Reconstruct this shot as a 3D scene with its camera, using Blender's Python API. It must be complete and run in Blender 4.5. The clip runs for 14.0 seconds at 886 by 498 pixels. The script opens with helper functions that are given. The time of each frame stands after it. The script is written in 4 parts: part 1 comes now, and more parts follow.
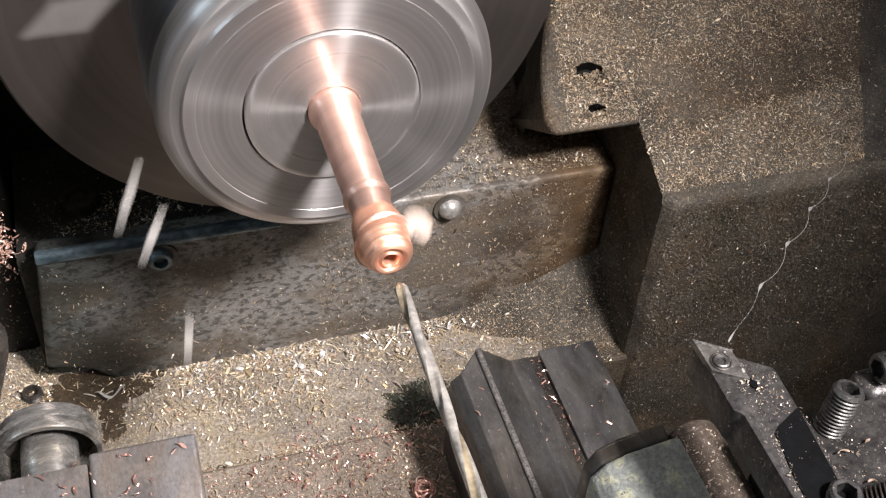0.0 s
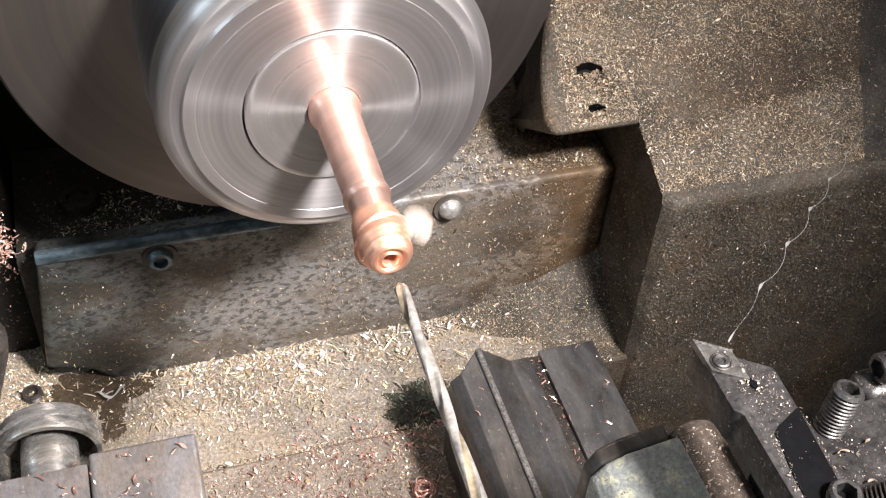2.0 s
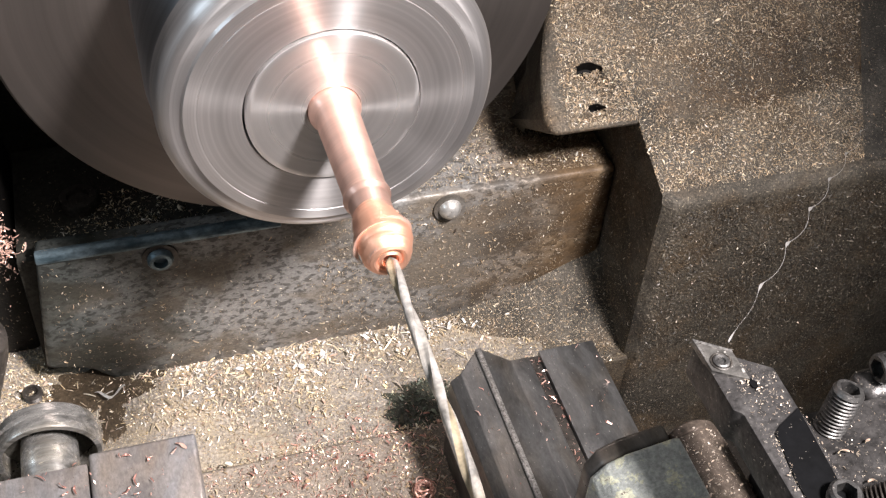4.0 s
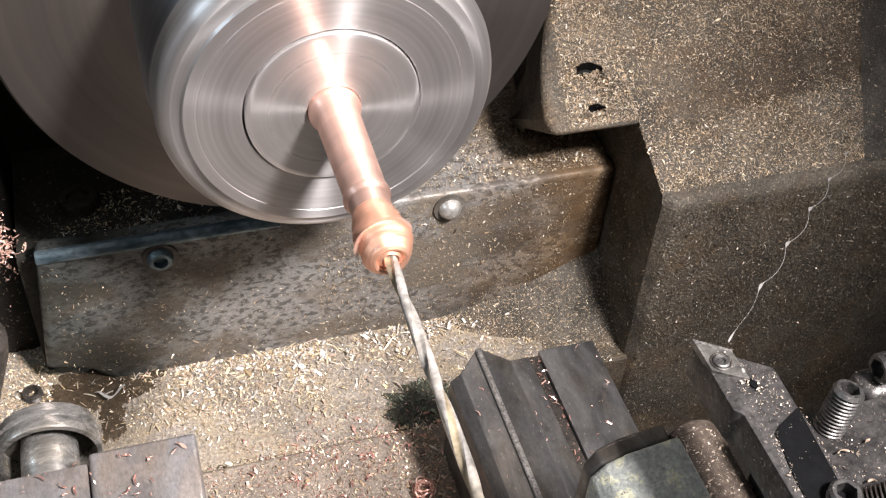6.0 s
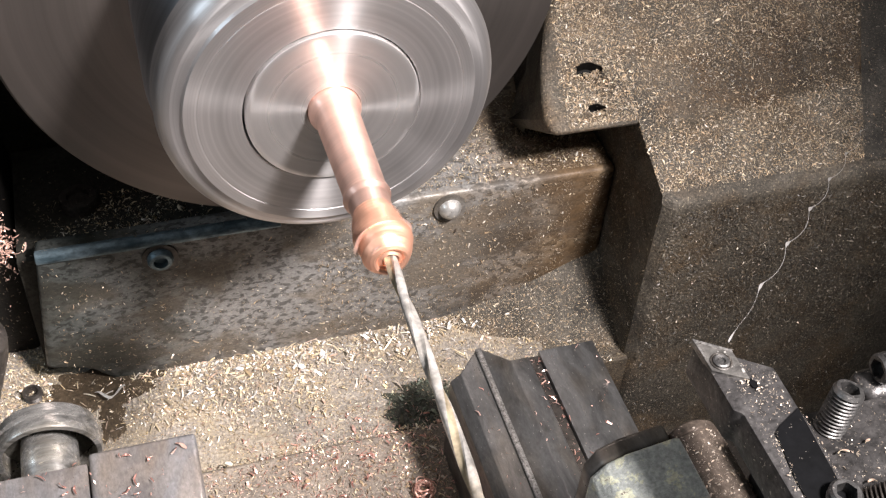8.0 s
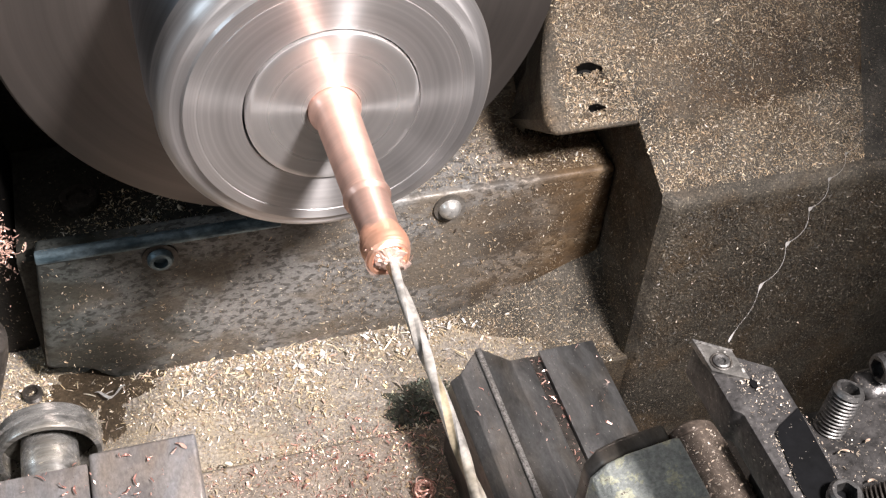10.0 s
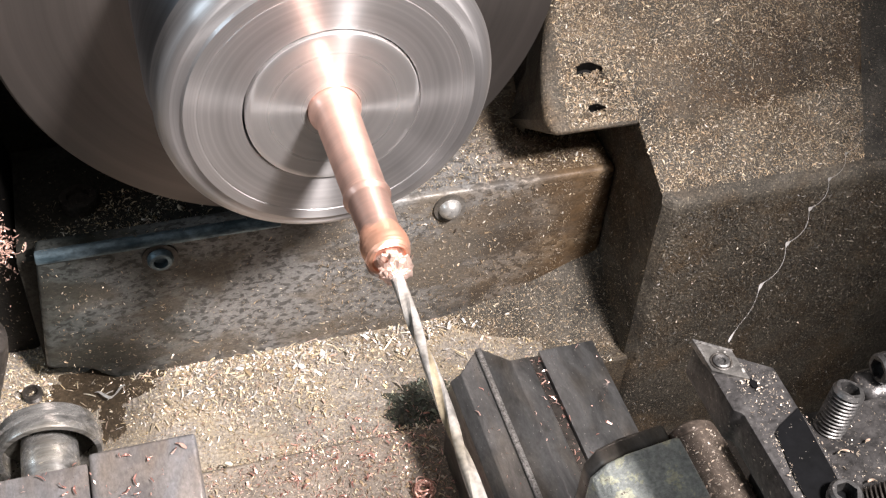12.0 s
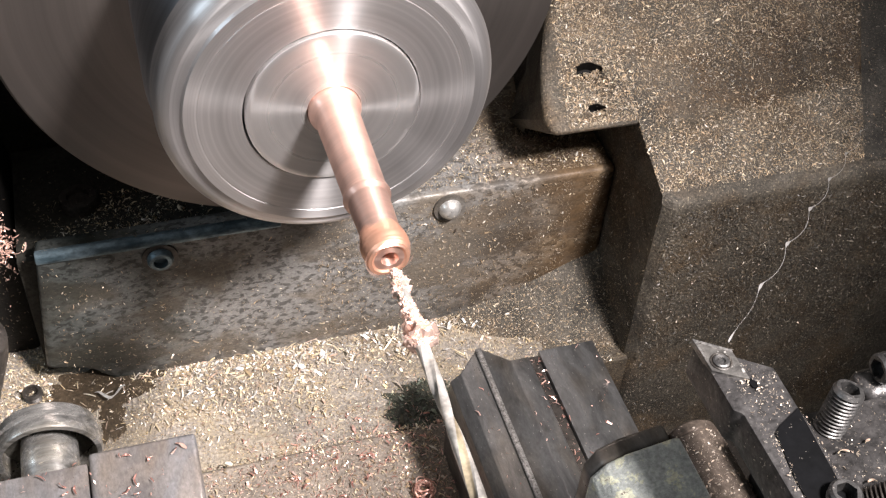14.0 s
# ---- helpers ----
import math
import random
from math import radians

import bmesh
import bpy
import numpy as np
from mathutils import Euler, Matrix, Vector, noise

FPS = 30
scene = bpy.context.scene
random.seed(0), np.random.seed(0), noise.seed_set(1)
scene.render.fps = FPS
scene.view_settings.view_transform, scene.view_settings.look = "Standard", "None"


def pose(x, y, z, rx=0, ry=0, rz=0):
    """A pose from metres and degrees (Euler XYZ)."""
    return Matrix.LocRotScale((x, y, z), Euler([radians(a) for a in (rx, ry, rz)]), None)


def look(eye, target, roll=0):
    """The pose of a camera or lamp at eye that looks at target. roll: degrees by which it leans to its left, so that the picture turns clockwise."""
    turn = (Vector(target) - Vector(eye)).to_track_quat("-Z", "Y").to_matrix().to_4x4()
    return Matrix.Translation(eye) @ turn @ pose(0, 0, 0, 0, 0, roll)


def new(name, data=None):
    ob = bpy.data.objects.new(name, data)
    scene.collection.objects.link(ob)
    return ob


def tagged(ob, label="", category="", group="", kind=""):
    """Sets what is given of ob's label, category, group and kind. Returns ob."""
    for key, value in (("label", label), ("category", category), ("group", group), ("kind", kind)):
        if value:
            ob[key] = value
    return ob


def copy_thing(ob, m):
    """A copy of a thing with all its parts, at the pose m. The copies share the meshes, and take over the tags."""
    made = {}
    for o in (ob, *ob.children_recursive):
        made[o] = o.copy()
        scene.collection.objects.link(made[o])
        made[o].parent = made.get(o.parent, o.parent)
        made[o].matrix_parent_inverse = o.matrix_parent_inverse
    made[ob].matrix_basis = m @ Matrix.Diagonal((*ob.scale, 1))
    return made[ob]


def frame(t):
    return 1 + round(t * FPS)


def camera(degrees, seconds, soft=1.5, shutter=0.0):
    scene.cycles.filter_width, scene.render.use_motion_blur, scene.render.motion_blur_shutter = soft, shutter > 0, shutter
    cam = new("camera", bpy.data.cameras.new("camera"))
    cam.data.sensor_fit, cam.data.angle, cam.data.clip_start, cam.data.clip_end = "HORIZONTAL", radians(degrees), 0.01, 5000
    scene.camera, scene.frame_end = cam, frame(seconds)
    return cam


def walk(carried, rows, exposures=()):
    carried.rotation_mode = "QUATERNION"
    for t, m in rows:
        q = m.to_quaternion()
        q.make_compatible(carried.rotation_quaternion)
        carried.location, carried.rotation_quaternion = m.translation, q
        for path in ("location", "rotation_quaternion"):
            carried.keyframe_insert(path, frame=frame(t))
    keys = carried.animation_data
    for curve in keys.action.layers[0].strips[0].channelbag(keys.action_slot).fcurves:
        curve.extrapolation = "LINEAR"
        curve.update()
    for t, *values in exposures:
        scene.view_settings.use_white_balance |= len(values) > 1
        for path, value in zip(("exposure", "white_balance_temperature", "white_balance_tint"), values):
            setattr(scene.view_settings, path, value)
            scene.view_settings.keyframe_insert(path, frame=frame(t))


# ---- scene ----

AXIS_Z = 0.137          # height of the spindle axis over the bed
SECONDS = 14.0

# ---- camera ----
cam = camera(42.8, SECONDS, soft=1.3, shutter=0.5)
RIGHT = Vector((0.95588, -0.28788, 0.05847))
UP = Vector((0.16250, 0.68401, 0.71114))
BACK = Vector((-0.24472, -0.67027, 0.70061))
EYE = Vector((-0.04445, -0.20119, 0.29597))


def view(back=0.0):
    m = Matrix((RIGHT, UP, BACK)).transposed().to_4x4()
    return Matrix.Translation(EYE + BACK * back) @ m


walk(cam, [(0, view()), (12.1, view()), (12.3, view(0.0006)), (12.5, view(0.0036)), (12.7, view(0.0016)),
           (13.0, view(-0.0030)), (13.2, view(-0.0010)), (13.4, view()), (SECONDS, view())],
     exposures=[(0, -0.46), (0.2, -0.28), (0.5, -0.12), (1.0, -0.03), (1.5, 0.0), (12.6, 0.0), (13.0, -0.12), (13.4, 0.0), (SECONDS, 0.0)])

# ---- light ----
world = bpy.data.worlds.new("world")
scene.world = world
world.use_nodes = True
bg = world.node_tree.nodes["Background"]
bg.inputs["Color"].default_value = (1.0, 0.95, 0.92, 1)
bg.inputs["Strength"].default_value = 0.25


def lamp(name, eye, target, size, watts, colour, spread):
    data = bpy.data.lights.new(name, "AREA")
    data.shape, data.size, data.energy, data.color = "DISK", size, watts, colour
    data.spread = radians(spread)
    ob = new(name, data)
    ob.matrix_world = look(eye, target)
    return ob


lamp("machine_lamp", (0.195, -0.30, 0.55), (-0.036, 0.03, 0.06), 0.085, 1.06, (1.0, 0.93, 0.92), 49)
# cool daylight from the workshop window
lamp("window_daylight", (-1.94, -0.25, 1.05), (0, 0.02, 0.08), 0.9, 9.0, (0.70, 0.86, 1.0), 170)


# ---- materials ----
def mat(name):
    m = bpy.data.materials.new(name)
    m.use_nodes = True
    nt = m.node_tree
    return m, nt, nt.nodes["Principled BSDF"]


def node(nt, kind, **inputs):
    n = nt.nodes.new(kind)
    for k, v in inputs.items():
        n.inputs[k.replace("_", " ")].default_value = v
    return n


def coords(nt, scale=(1, 1, 1)):
    tc = nt.nodes.new("ShaderNodeTexCoord")
    mp = nt.nodes.new("ShaderNodeMapping")
    mp.inputs["Scale"].default_value = scale
    nt.links.new(tc.outputs["Object"], mp.inputs["Vector"])
    return mp.outputs["Vector"]


def ramp(nt, fac, stops):
    r = nt.nodes.new("ShaderNodeValToRGB")
    el = r.color_ramp.elements
    while len(el) < len(stops):
        el.new(0.5)
    for e, (p, c) in zip(el, stops):
        e.position, e.color = p, (*c, 1) if len(c) == 3 else c
    nt.links.new(fac, r.inputs["Fac"])
    return r.outputs["Color"]


def noise_fac(nt, vec, scale, detail=4, rough=0.6, dist=0.0):
    n = node(nt, "ShaderNodeTexNoise", Scale=scale, Detail=detail, Roughness=rough, Distortion=dist)
    nt.links.new(vec, n.inputs["Vector"])
    return n.outputs["Fac"]


def mix(nt, fac, a, b, blend="MIX"):
    n = nt.nodes.new("ShaderNodeMix")
    n.data_type, n.blend_type = "RGBA", blend
    for value, socket in ((fac, n.inputs[0]), (a, n.inputs[6]), (b, n.inputs[7])):
        if isinstance(value, (int, float)):
            socket.default_value = value
        elif isinstance(value, tuple):
            socket.default_value = (*value, 1)
        else:
            nt.links.new(value, socket)
    return n.outputs[2]


def bump(nt, bsdf, height, strength, distance):
    b = nt.nodes.new("ShaderNodeBump")
    b.inputs["Strength"].default_value, b.inputs["Distance"].default_value = strength, distance
    nt.links.new(height, b.inputs["Height"])
    nt.links.new(b.outputs["Normal"], bsdf.inputs["Normal"])


def worn_surface(name, dark, light, grain, metallic=0.0, rough=(0.4, 0.7), speck=None, relief=0.0002, stretch=(1, 1, 1), big=25.0, contrast=0.55, rust=None):
    """Oily machine surface: large stains, fine grain, optional bright specks of dust."""
    m, nt, b = mat(name)
    v = coords(nt, stretch)
    large = noise_fac(nt, v, big, 5, 0.65, 0.6)
    fine = noise_fac(nt, v, grain, 3, 0.7)
    c = ramp(nt, large, [(0.32, dark), (0.68, light)])
    f = ramp(nt, fine, [(0.3, (1 - contrast,) * 3), (0.7, (1 + 0.45 * contrast,) * 3)])
    c = mix(nt, 1.0, c, f, "MULTIPLY")
    if speck:
        amount, colour, scale = speck
        s = ramp(nt, noise_fac(nt, v, scale, 2, 0.8), [(amount, (0, 0, 0)), (min(1, amount + 0.06), (1, 1, 1))])
        c = mix(nt, s, c, colour)
    if rust:
        patch = ramp(nt, noise_fac(nt, v, 55, 3, 0.6, 0.4), [(0.46, (0, 0, 0)), (0.66, (0.75, 0.75, 0.75))])
        c = mix(nt, patch, c, mix(nt, 1.0, c, rust, "MULTIPLY"))
    nt.links.new(c, b.inputs["Base Color"])
    r = ramp(nt, large, [(0.3, (rough[1],) * 3), (0.7, (rough[0],) * 3)])
    nt.links.new(r, b.inputs["Roughness"])
    b.inputs["Metallic"].default_value = metallic
    if relief:
        bump(nt, b, fine, 0.7, relief)
    return m


def turned(name, colour, rough=0.28, aniso=0.75, rings=900.0, streak=0.25, cross=0.0):
    """Lathe-turned metal: rings round the local Z axis and highlights drawn out across them."""
    m, nt, b = mat(name)
    tc = nt.nodes.new("ShaderNodeTexCoord")
    sep = nt.nodes.new("ShaderNodeSeparateXYZ")
    nt.links.new(tc.outputs["Object"], sep.inputs[0])
    flat = nt.nodes.new("ShaderNodeCombineXYZ")
    nt.links.new(sep.outputs["X"], flat.inputs["X"])
    nt.links.new(sep.outputs["Y"], flat.inputs["Y"])
    length = nt.nodes.new("ShaderNodeVectorMath")
    length.operation = "LENGTH"
    nt.links.new(flat.outputs[0], length.inputs[0])
    cyl = nt.nodes.new("ShaderNodeCombineXYZ")
    nt.links.new(length.outputs["Value"], cyl.inputs["X"])
    nt.links.new(sep.outputs["Z"], cyl.inputs["Z"])
    f = noise_fac(nt, cyl.outputs[0], rings, 4, 0.7)
    coarse = noise_fac(nt, cyl.outputs[0], rings * 0.22, 2, 0.5)
    c = ramp(nt, f, [(0.25, tuple(x * (1 - streak) for x in colour)), (0.75, colour)])
    c = mix(nt, 1.0, c, ramp(nt, coarse, [(0.35, (0.85, 0.85, 0.85)), (0.65, (1, 1, 1))]), "MULTIPLY")
    nt.links.new(c, b.inputs["Base Color"])
    b.inputs["Metallic"].default_value = 1.0
    rr = ramp(nt, coarse, [(0.3, (rough * 1.12,) * 3), (0.7, (rough * 0.92,) * 3)])
    nt.links.new(rr, b.inputs["Roughness"])
    b.inputs["Anisotropic"].default_value = aniso
    b.inputs["Anisotropic Rotation"].default_value = 0.25
    tan = nt.nodes.new("ShaderNodeTangent")
    tan.direction_type, tan.axis = "RADIAL", "Z"
    nt.links.new(tan.outputs[0], b.inputs["Tangent"])
    bump(nt, b, f, 0.10, 0.00003)
    if cross > 0:
        # fainter lay across the rings, left by the facing cut
        second = nt.nodes.new("ShaderNodeBsdfAnisotropic")
        nt.links.new(c, second.inputs["Color"])
        second.inputs["Roughness"].default_value, second.inputs["Anisotropy"].default_value = rough * 0.98, -0.62
        nt.links.new(tan.outputs[0], second.inputs["Tangent"])
        # worn, matt part of the surface
        third = nt.nodes.new("ShaderNodeBsdfAnisotropic")
        nt.links.new(c, third.inputs["Color"])
        third.inputs["Roughness"].default_value = 0.66
        blend = nt.nodes.new("ShaderNodeMixShader")
        blend.inputs[0].default_value = 0.40
        nt.links.new(b.outputs[0], blend.inputs[1])
        nt.links.new(third.outputs[0], blend.inputs[2])
        both = nt.nodes.new("ShaderNodeMixShader")
        both.inputs[0].default_value = cross
        nt.links.new(blend.outputs[0], both.inputs[1])
        nt.links.new(second.outputs[0], both.inputs[2])
        nt.links.new(both.outputs[0], nt.nodes["Material Output"].inputs["Surface"])
    return m


def chip_metal(name, colours, rough=0.32, metallic=0.9):
    """Small metal chips, each flake with its own tone."""
    m, nt, b = mat(name)
    g = nt.nodes.new("ShaderNodeNewGeometry")
    stops = [(i / max(1, len(colours) - 1), c) for i, c in enumerate(colours)]
    c = ramp(nt, g.outputs["Random Per Island"], stops)
    nt.links.new(c, b.inputs["Base Color"])
    b.inputs["Metallic"].default_value, b.inputs["Roughness"].default_value = metallic, rough
    return m


def reach(nt, value, low, high):
    n = nt.nodes.new("ShaderNodeMapRange")
    n.inputs["From Min"].default_value, n.inputs["From Max"].default_value = low, high
    nt.links.new(value, n.inputs["Value"])
    return n.outputs["Result"]


def stained_slab():
    """Dark iron with a mottled grey wear band, brown oil stains and a few stuck slivers."""
    m, nt, b = mat("oily_cast_iron")
    v = coords(nt, (0.75, 1, 1.2))
    blot = noise_fac(nt, v, 430, 5, 0.60, 0.3)
    area = noise_fac(nt, v, 38, 3, 0.6, 0.5)
    fine = noise_fac(nt, v, 1500, 3, 0.7)
    brown = ramp(nt, noise_fac(nt, v, 26, 4, 0.6, 0.3), [(0.38, (0.085, 0.075, 0.064)), (0.66, (0.185, 0.157, 0.125))])
    grey = ramp(nt, blot, [(0.43, (0.092, 0.088, 0.082)), (0.50, (0.230, 0.223, 0.212))])
    c = mix(nt, ramp(nt, area, [(0.42, (0, 0, 0)), (0.54, (1, 1, 1))]), brown, grey)
    c = mix(nt, 1.0, c, ramp(nt, fine, [(0.3, (0.6, 0.6, 0.6)), (0.7, (1.2, 1.2, 1.2))]), "MULTIPLY")
    # chuck's shade put into the colour towards the end by the pit
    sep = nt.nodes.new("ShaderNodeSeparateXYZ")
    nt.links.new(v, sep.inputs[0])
    shade_rust_x = nt.nodes.new("ShaderNodeMath")
    shade_rust_x.operation = "MULTIPLY_ADD"
    nt.links.new(noise_fac(nt, v, 70, 5, 0.65, 0.5), shade_rust_x.inputs[0])
    shade_rust_x.inputs[1].default_value = 0.05
    nt.links.new(sep.outputs["X"], shade_rust_x.inputs[2])
    c = mix(nt, ramp(nt, reach(nt, shade_rust_x.outputs[0], -0.026, 0.006), [(0.0, (0.97, 0.97, 0.97)), (1.0, (0, 0, 0))]), c, mix(nt, 1.0, c, (0.27, 0.305, 0.30), "MULTIPLY"))
    # rusty end by the casting
    c = mix(nt, ramp(nt, reach(nt, shade_rust_x.outputs[0], 0.066, 0.096), [(0.0, (0, 0, 0)), (1.0, (0.85, 0.85, 0.85))]), c, mix(nt, 1.0, c, (1.15, 0.80, 0.46), "MULTIPLY"))
    nt.links.new(c, b.inputs["Base Color"])
    nt.links.new(ramp(nt, blot, [(0.4, (0.62,) * 3), (0.6, (0.36,) * 3)]), b.inputs["Roughness"])
    b.inputs["Metallic"].default_value = 0.12
    b.inputs["Specular IOR Level"].default_value = 0.35
    bump(nt, b, fine, 0.5, 0.0002)
    return m


M_BED = worn_surface("bed_grime", (0.16, 0.141, 0.12), (0.43, 0.387, 0.34), 900, 0.2, (0.35, 0.65), (0.60, (0.55, 0.45, 0.28), 1300), 0.0005, (1, 1, 1), 40, 0.6, (1.08, 0.98, 0.76))
M_STRIP = worn_surface("brown_strip", (0.14, 0.116, 0.095), (0.35, 0.30, 0.25), 900, 0.1, (0.4, 0.7), (0.62, (0.5, 0.36, 0.25), 1200), 0.0004)
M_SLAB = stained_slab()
# bluish tone puts the daylight sheen of the edge into the colour
M_EDGE = worn_surface("blue_sheen_steel", (0.05, 0.08, 0.097), (0.21, 0.275, 0.315), 700, 0.6, (0.3, 0.5), (0.70, (0.03, 0.03, 0.03), 500), 0.0001, (0.5, 1, 1), 140, 0.5)
M_CAST = worn_surface("dusty_casting", (0.042, 0.036, 0.028), (0.140, 0.121, 0.095), 1300, 0.1, (0.5, 0.8), (0.61, (0.34, 0.29, 0.21), 1700), 0.0008, (1, 1, 1), 42, 0.75, (1.10, 0.88, 0.66))
def creased_casting():
    """The dusty casting, browner above its crease, with the crease's shade put into the colour."""
    m = M_CAST.copy()
    m.name = "crease_shaded_casting"
    nt = m.node_tree
    b = nt.nodes["Principled BSDF"]
    was = b.inputs["Base Color"].links[0].from_socket
    v = coords(nt)
    sep = nt.nodes.new("ShaderNodeSeparateXYZ")
    nt.links.new(v, sep.inputs[0])
    up = nt.nodes.new("ShaderNodeMath")
    up.operation = "MULTIPLY_ADD"
    nt.links.new(sep.outputs["X"], up.inputs[0])
    up.inputs[1].default_value = -0.10
    nt.links.new(sep.outputs["Y"], up.inputs[2])
    wob = nt.nodes.new("ShaderNodeMath")
    wob.operation = "MULTIPLY_ADD"
    nt.links.new(noise_fac(nt, v, 90, 4, 0.6, 0.3), wob.inputs[0])
    wob.inputs[1].default_value = 0.012
    nt.links.new(up.outputs[0], wob.inputs[2])
    # 0.0315 is the crease itself, 0.006 the middle of the wobble
    side = ramp(nt, reach(nt, sep.outputs["X"], 0.104, 0.128), [(0.0, (0, 0, 0)), (1.0, (1, 1, 1))])
    fac = ramp(nt, reach(nt, wob.outputs[0], 0.0315, 0.0705), [(0.0, (0, 0, 0)), (0.16, (1, 1, 1)), (0.34, (0.9, 0.9, 0.9)), (0.75, (0.35, 0.35, 0.35)), (1.0, (0.2, 0.2, 0.2))])
    nt.links.new(mix(nt, mix(nt, 1.0, fac, side, "MULTIPLY"), was, mix(nt, 1.0, was, (0.56, 0.44, 0.31), "MULTIPLY")), b.inputs["Base Color"])
    return m


M_CREASED = creased_casting()
# darkened copy of the casting for the lower, shaded part past the edge
M_SHADED_CAST = worn_surface("shaded_casting", (0.020, 0.018, 0.015), (0.075, 0.066, 0.053), 1300, 0.1, (0.4, 0.7), (0.64, (0.25, 0.21, 0.15), 1700), 0.0008, (1, 1, 1), 60, 0.75)
M_BLOCK = worn_surface("ground_steel", (0.052, 0.051, 0.050), (0.180, 0.179, 0.178), 1100, 0.6, (0.24, 0.5), (0.69, (0.42, 0.40, 0.37), 1100), 0.00006, (1.6, 0.6, 1), 90, 0.18, (1.10, 0.95, 0.78))
M_WORN = worn_surface("worn_bright_edge", (0.16, 0.155, 0.15), (0.46, 0.44, 0.42), 1500, 0.7, (0.28, 0.5), (0.60, (0.07, 0.06, 0.05), 1400), 0.0001, (1, 1, 1), 300, 0.6)
M_PALE = worn_surface("pale_ground_steel", (0.17, 0.165, 0.168), (0.325, 0.32, 0.325), 1000, 0.5, (0.34, 0.55), (0.70, (0.12, 0.10, 0.08), 800), 0.00006, (1.5, 0.7, 1), 95, 0.3, (1.1, 0.92, 0.74))
M_DARK = worn_surface("black_steel", (0.035, 0.030, 0.027), (0.085, 0.075, 0.065), 700, 0.4, (0.3, 0.55), (0.66, (0.3, 0.27, 0.24), 900), 0.0002)
M_PIT = worn_surface("tarry_iron", (0.020, 0.019, 0.017), (0.070, 0.066, 0.056), 700, 0.2, (0.35, 0.6), (0.72, (0.2, 0.18, 0.14), 900), 0.0003)
M_PIT.node_tree.nodes["Principled BSDF"].inputs["Specular IOR Level"].default_value = 0.2
M_BLACK = worn_surface("near_black_iron", (0.0025, 0.0024, 0.0022), (0.009, 0.008, 0.007), 700, 0.0, (0.5, 0.7), (0.72, (0.12, 0.11, 0.09), 900), 0.0003)
M_BLACK.node_tree.nodes["Principled BSDF"].inputs["Specular IOR Level"].default_value = 0.2
M_HOLDER = worn_surface("tool_holder_steel", (0.034, 0.032, 0.032), (0.118, 0.112, 0.110), 700, 0.5, (0.3, 0.5), (0.65, (0.42, 0.38, 0.33), 1000), 0.0002, (1, 1, 1), 130, 0.6)
M_INSERT = worn_surface("carbide", (0.08, 0.076, 0.072), (0.27, 0.258, 0.24), 700, 0.6, (0.25, 0.5), (0.62, (0.6, 0.58, 0.55), 500), 0.00005, (1, 1, 1), 260, 0.5)
def flaking_paint():
    """Grey-green paint worn through to dark iron, with pale scuffs."""
    m, nt, b = mat("worn_green_paint")
    v = coords(nt)
    patch = noise_fac(nt, v, 190, 8, 0.72, 0.2)
    fine = noise_fac(nt, v, 1100, 3, 0.7)
    c = ramp(nt, patch, [(0.28, (0.08, 0.075, 0.07)), (0.36, (0.25, 0.27, 0.26)), (0.54, (0.38, 0.405, 0.385)), (0.565, (0.55, 0.56, 0.40)), (0.62, (0.58, 0.58, 0.47)), (0.64, (0.20, 0.17, 0.14))])
    c = mix(nt, 1.0, c, ramp(nt, fine, [(0.3, (0.6,) * 3), (0.7, (1.2,) * 3)]), "MULTIPLY")
    nt.links.new(c, b.inputs["Base Color"])
    nt.links.new(ramp(nt, patch, [(0.4, (0.35,) * 3), (0.6, (0.6,) * 3)]), b.inputs["Roughness"])
    bump(nt, b, mix(nt, 0.5, patch, fine), 0.9, 0.0006)
    return m


M_GREEN = flaking_paint()
M_STEEL = turned("turned_steel", (0.74, 0.715, 0.71), 0.31, 0.95, 800, 0.30, 0.12)
M_BODY = turned("dark_chuck_steel", (0.50, 0.515, 0.555), 0.42, 0.9, 420, 0.4)
M_FACE = turned("bright_collet_face", (0.90, 0.875, 0.865), 0.28, 0.95, 1100, 0.16, 0.25)
M_PLATE = turned("backplate_steel", (0.275, 0.247, 0.230), 0.46, 0.8, 400, 0.20, 0.22)
M_COPPER = turned("bright_copper", (0.94, 0.65, 0.55), 0.36, 0.75, 1500, 0.12, 0.12)
M_DOME = worn_surface("polished_bolt_steel", (0.40, 0.39, 0.37), (0.68, 0.66, 0.63), 500, 0.6, (0.24, 0.38), (0.66, (0.10, 0.08, 0.06), 900), 0.00005, (1, 1, 1), 260, 0.3)
M_SPINDLE = worn_surface("wet_spindle_steel", (0.17, 0.165, 0.155), (0.66, 0.645, 0.62), 500, 0.75, (0.16, 0.42), (0.66, (0.62, 0.58, 0.50), 420), 0.00005, (0.25, 1.6, 1.6), 190, 0.4, (1.0, 0.90, 0.72))
M_SCREW = worn_surface("screw_steel", (0.05, 0.048, 0.048), (0.22, 0.215, 0.21), 900, 0.85, (0.36, 0.6), (0.66, (0.45, 0.42, 0.38), 1200), 0.00008, (1, 1, 1), 320, 0.5)
M_DRILL = worn_surface("drill_steel", (0.58, 0.51, 0.40), (0.86, 0.86, 0.87), 300, 0.65, (0.22, 0.36), None, 0.0)
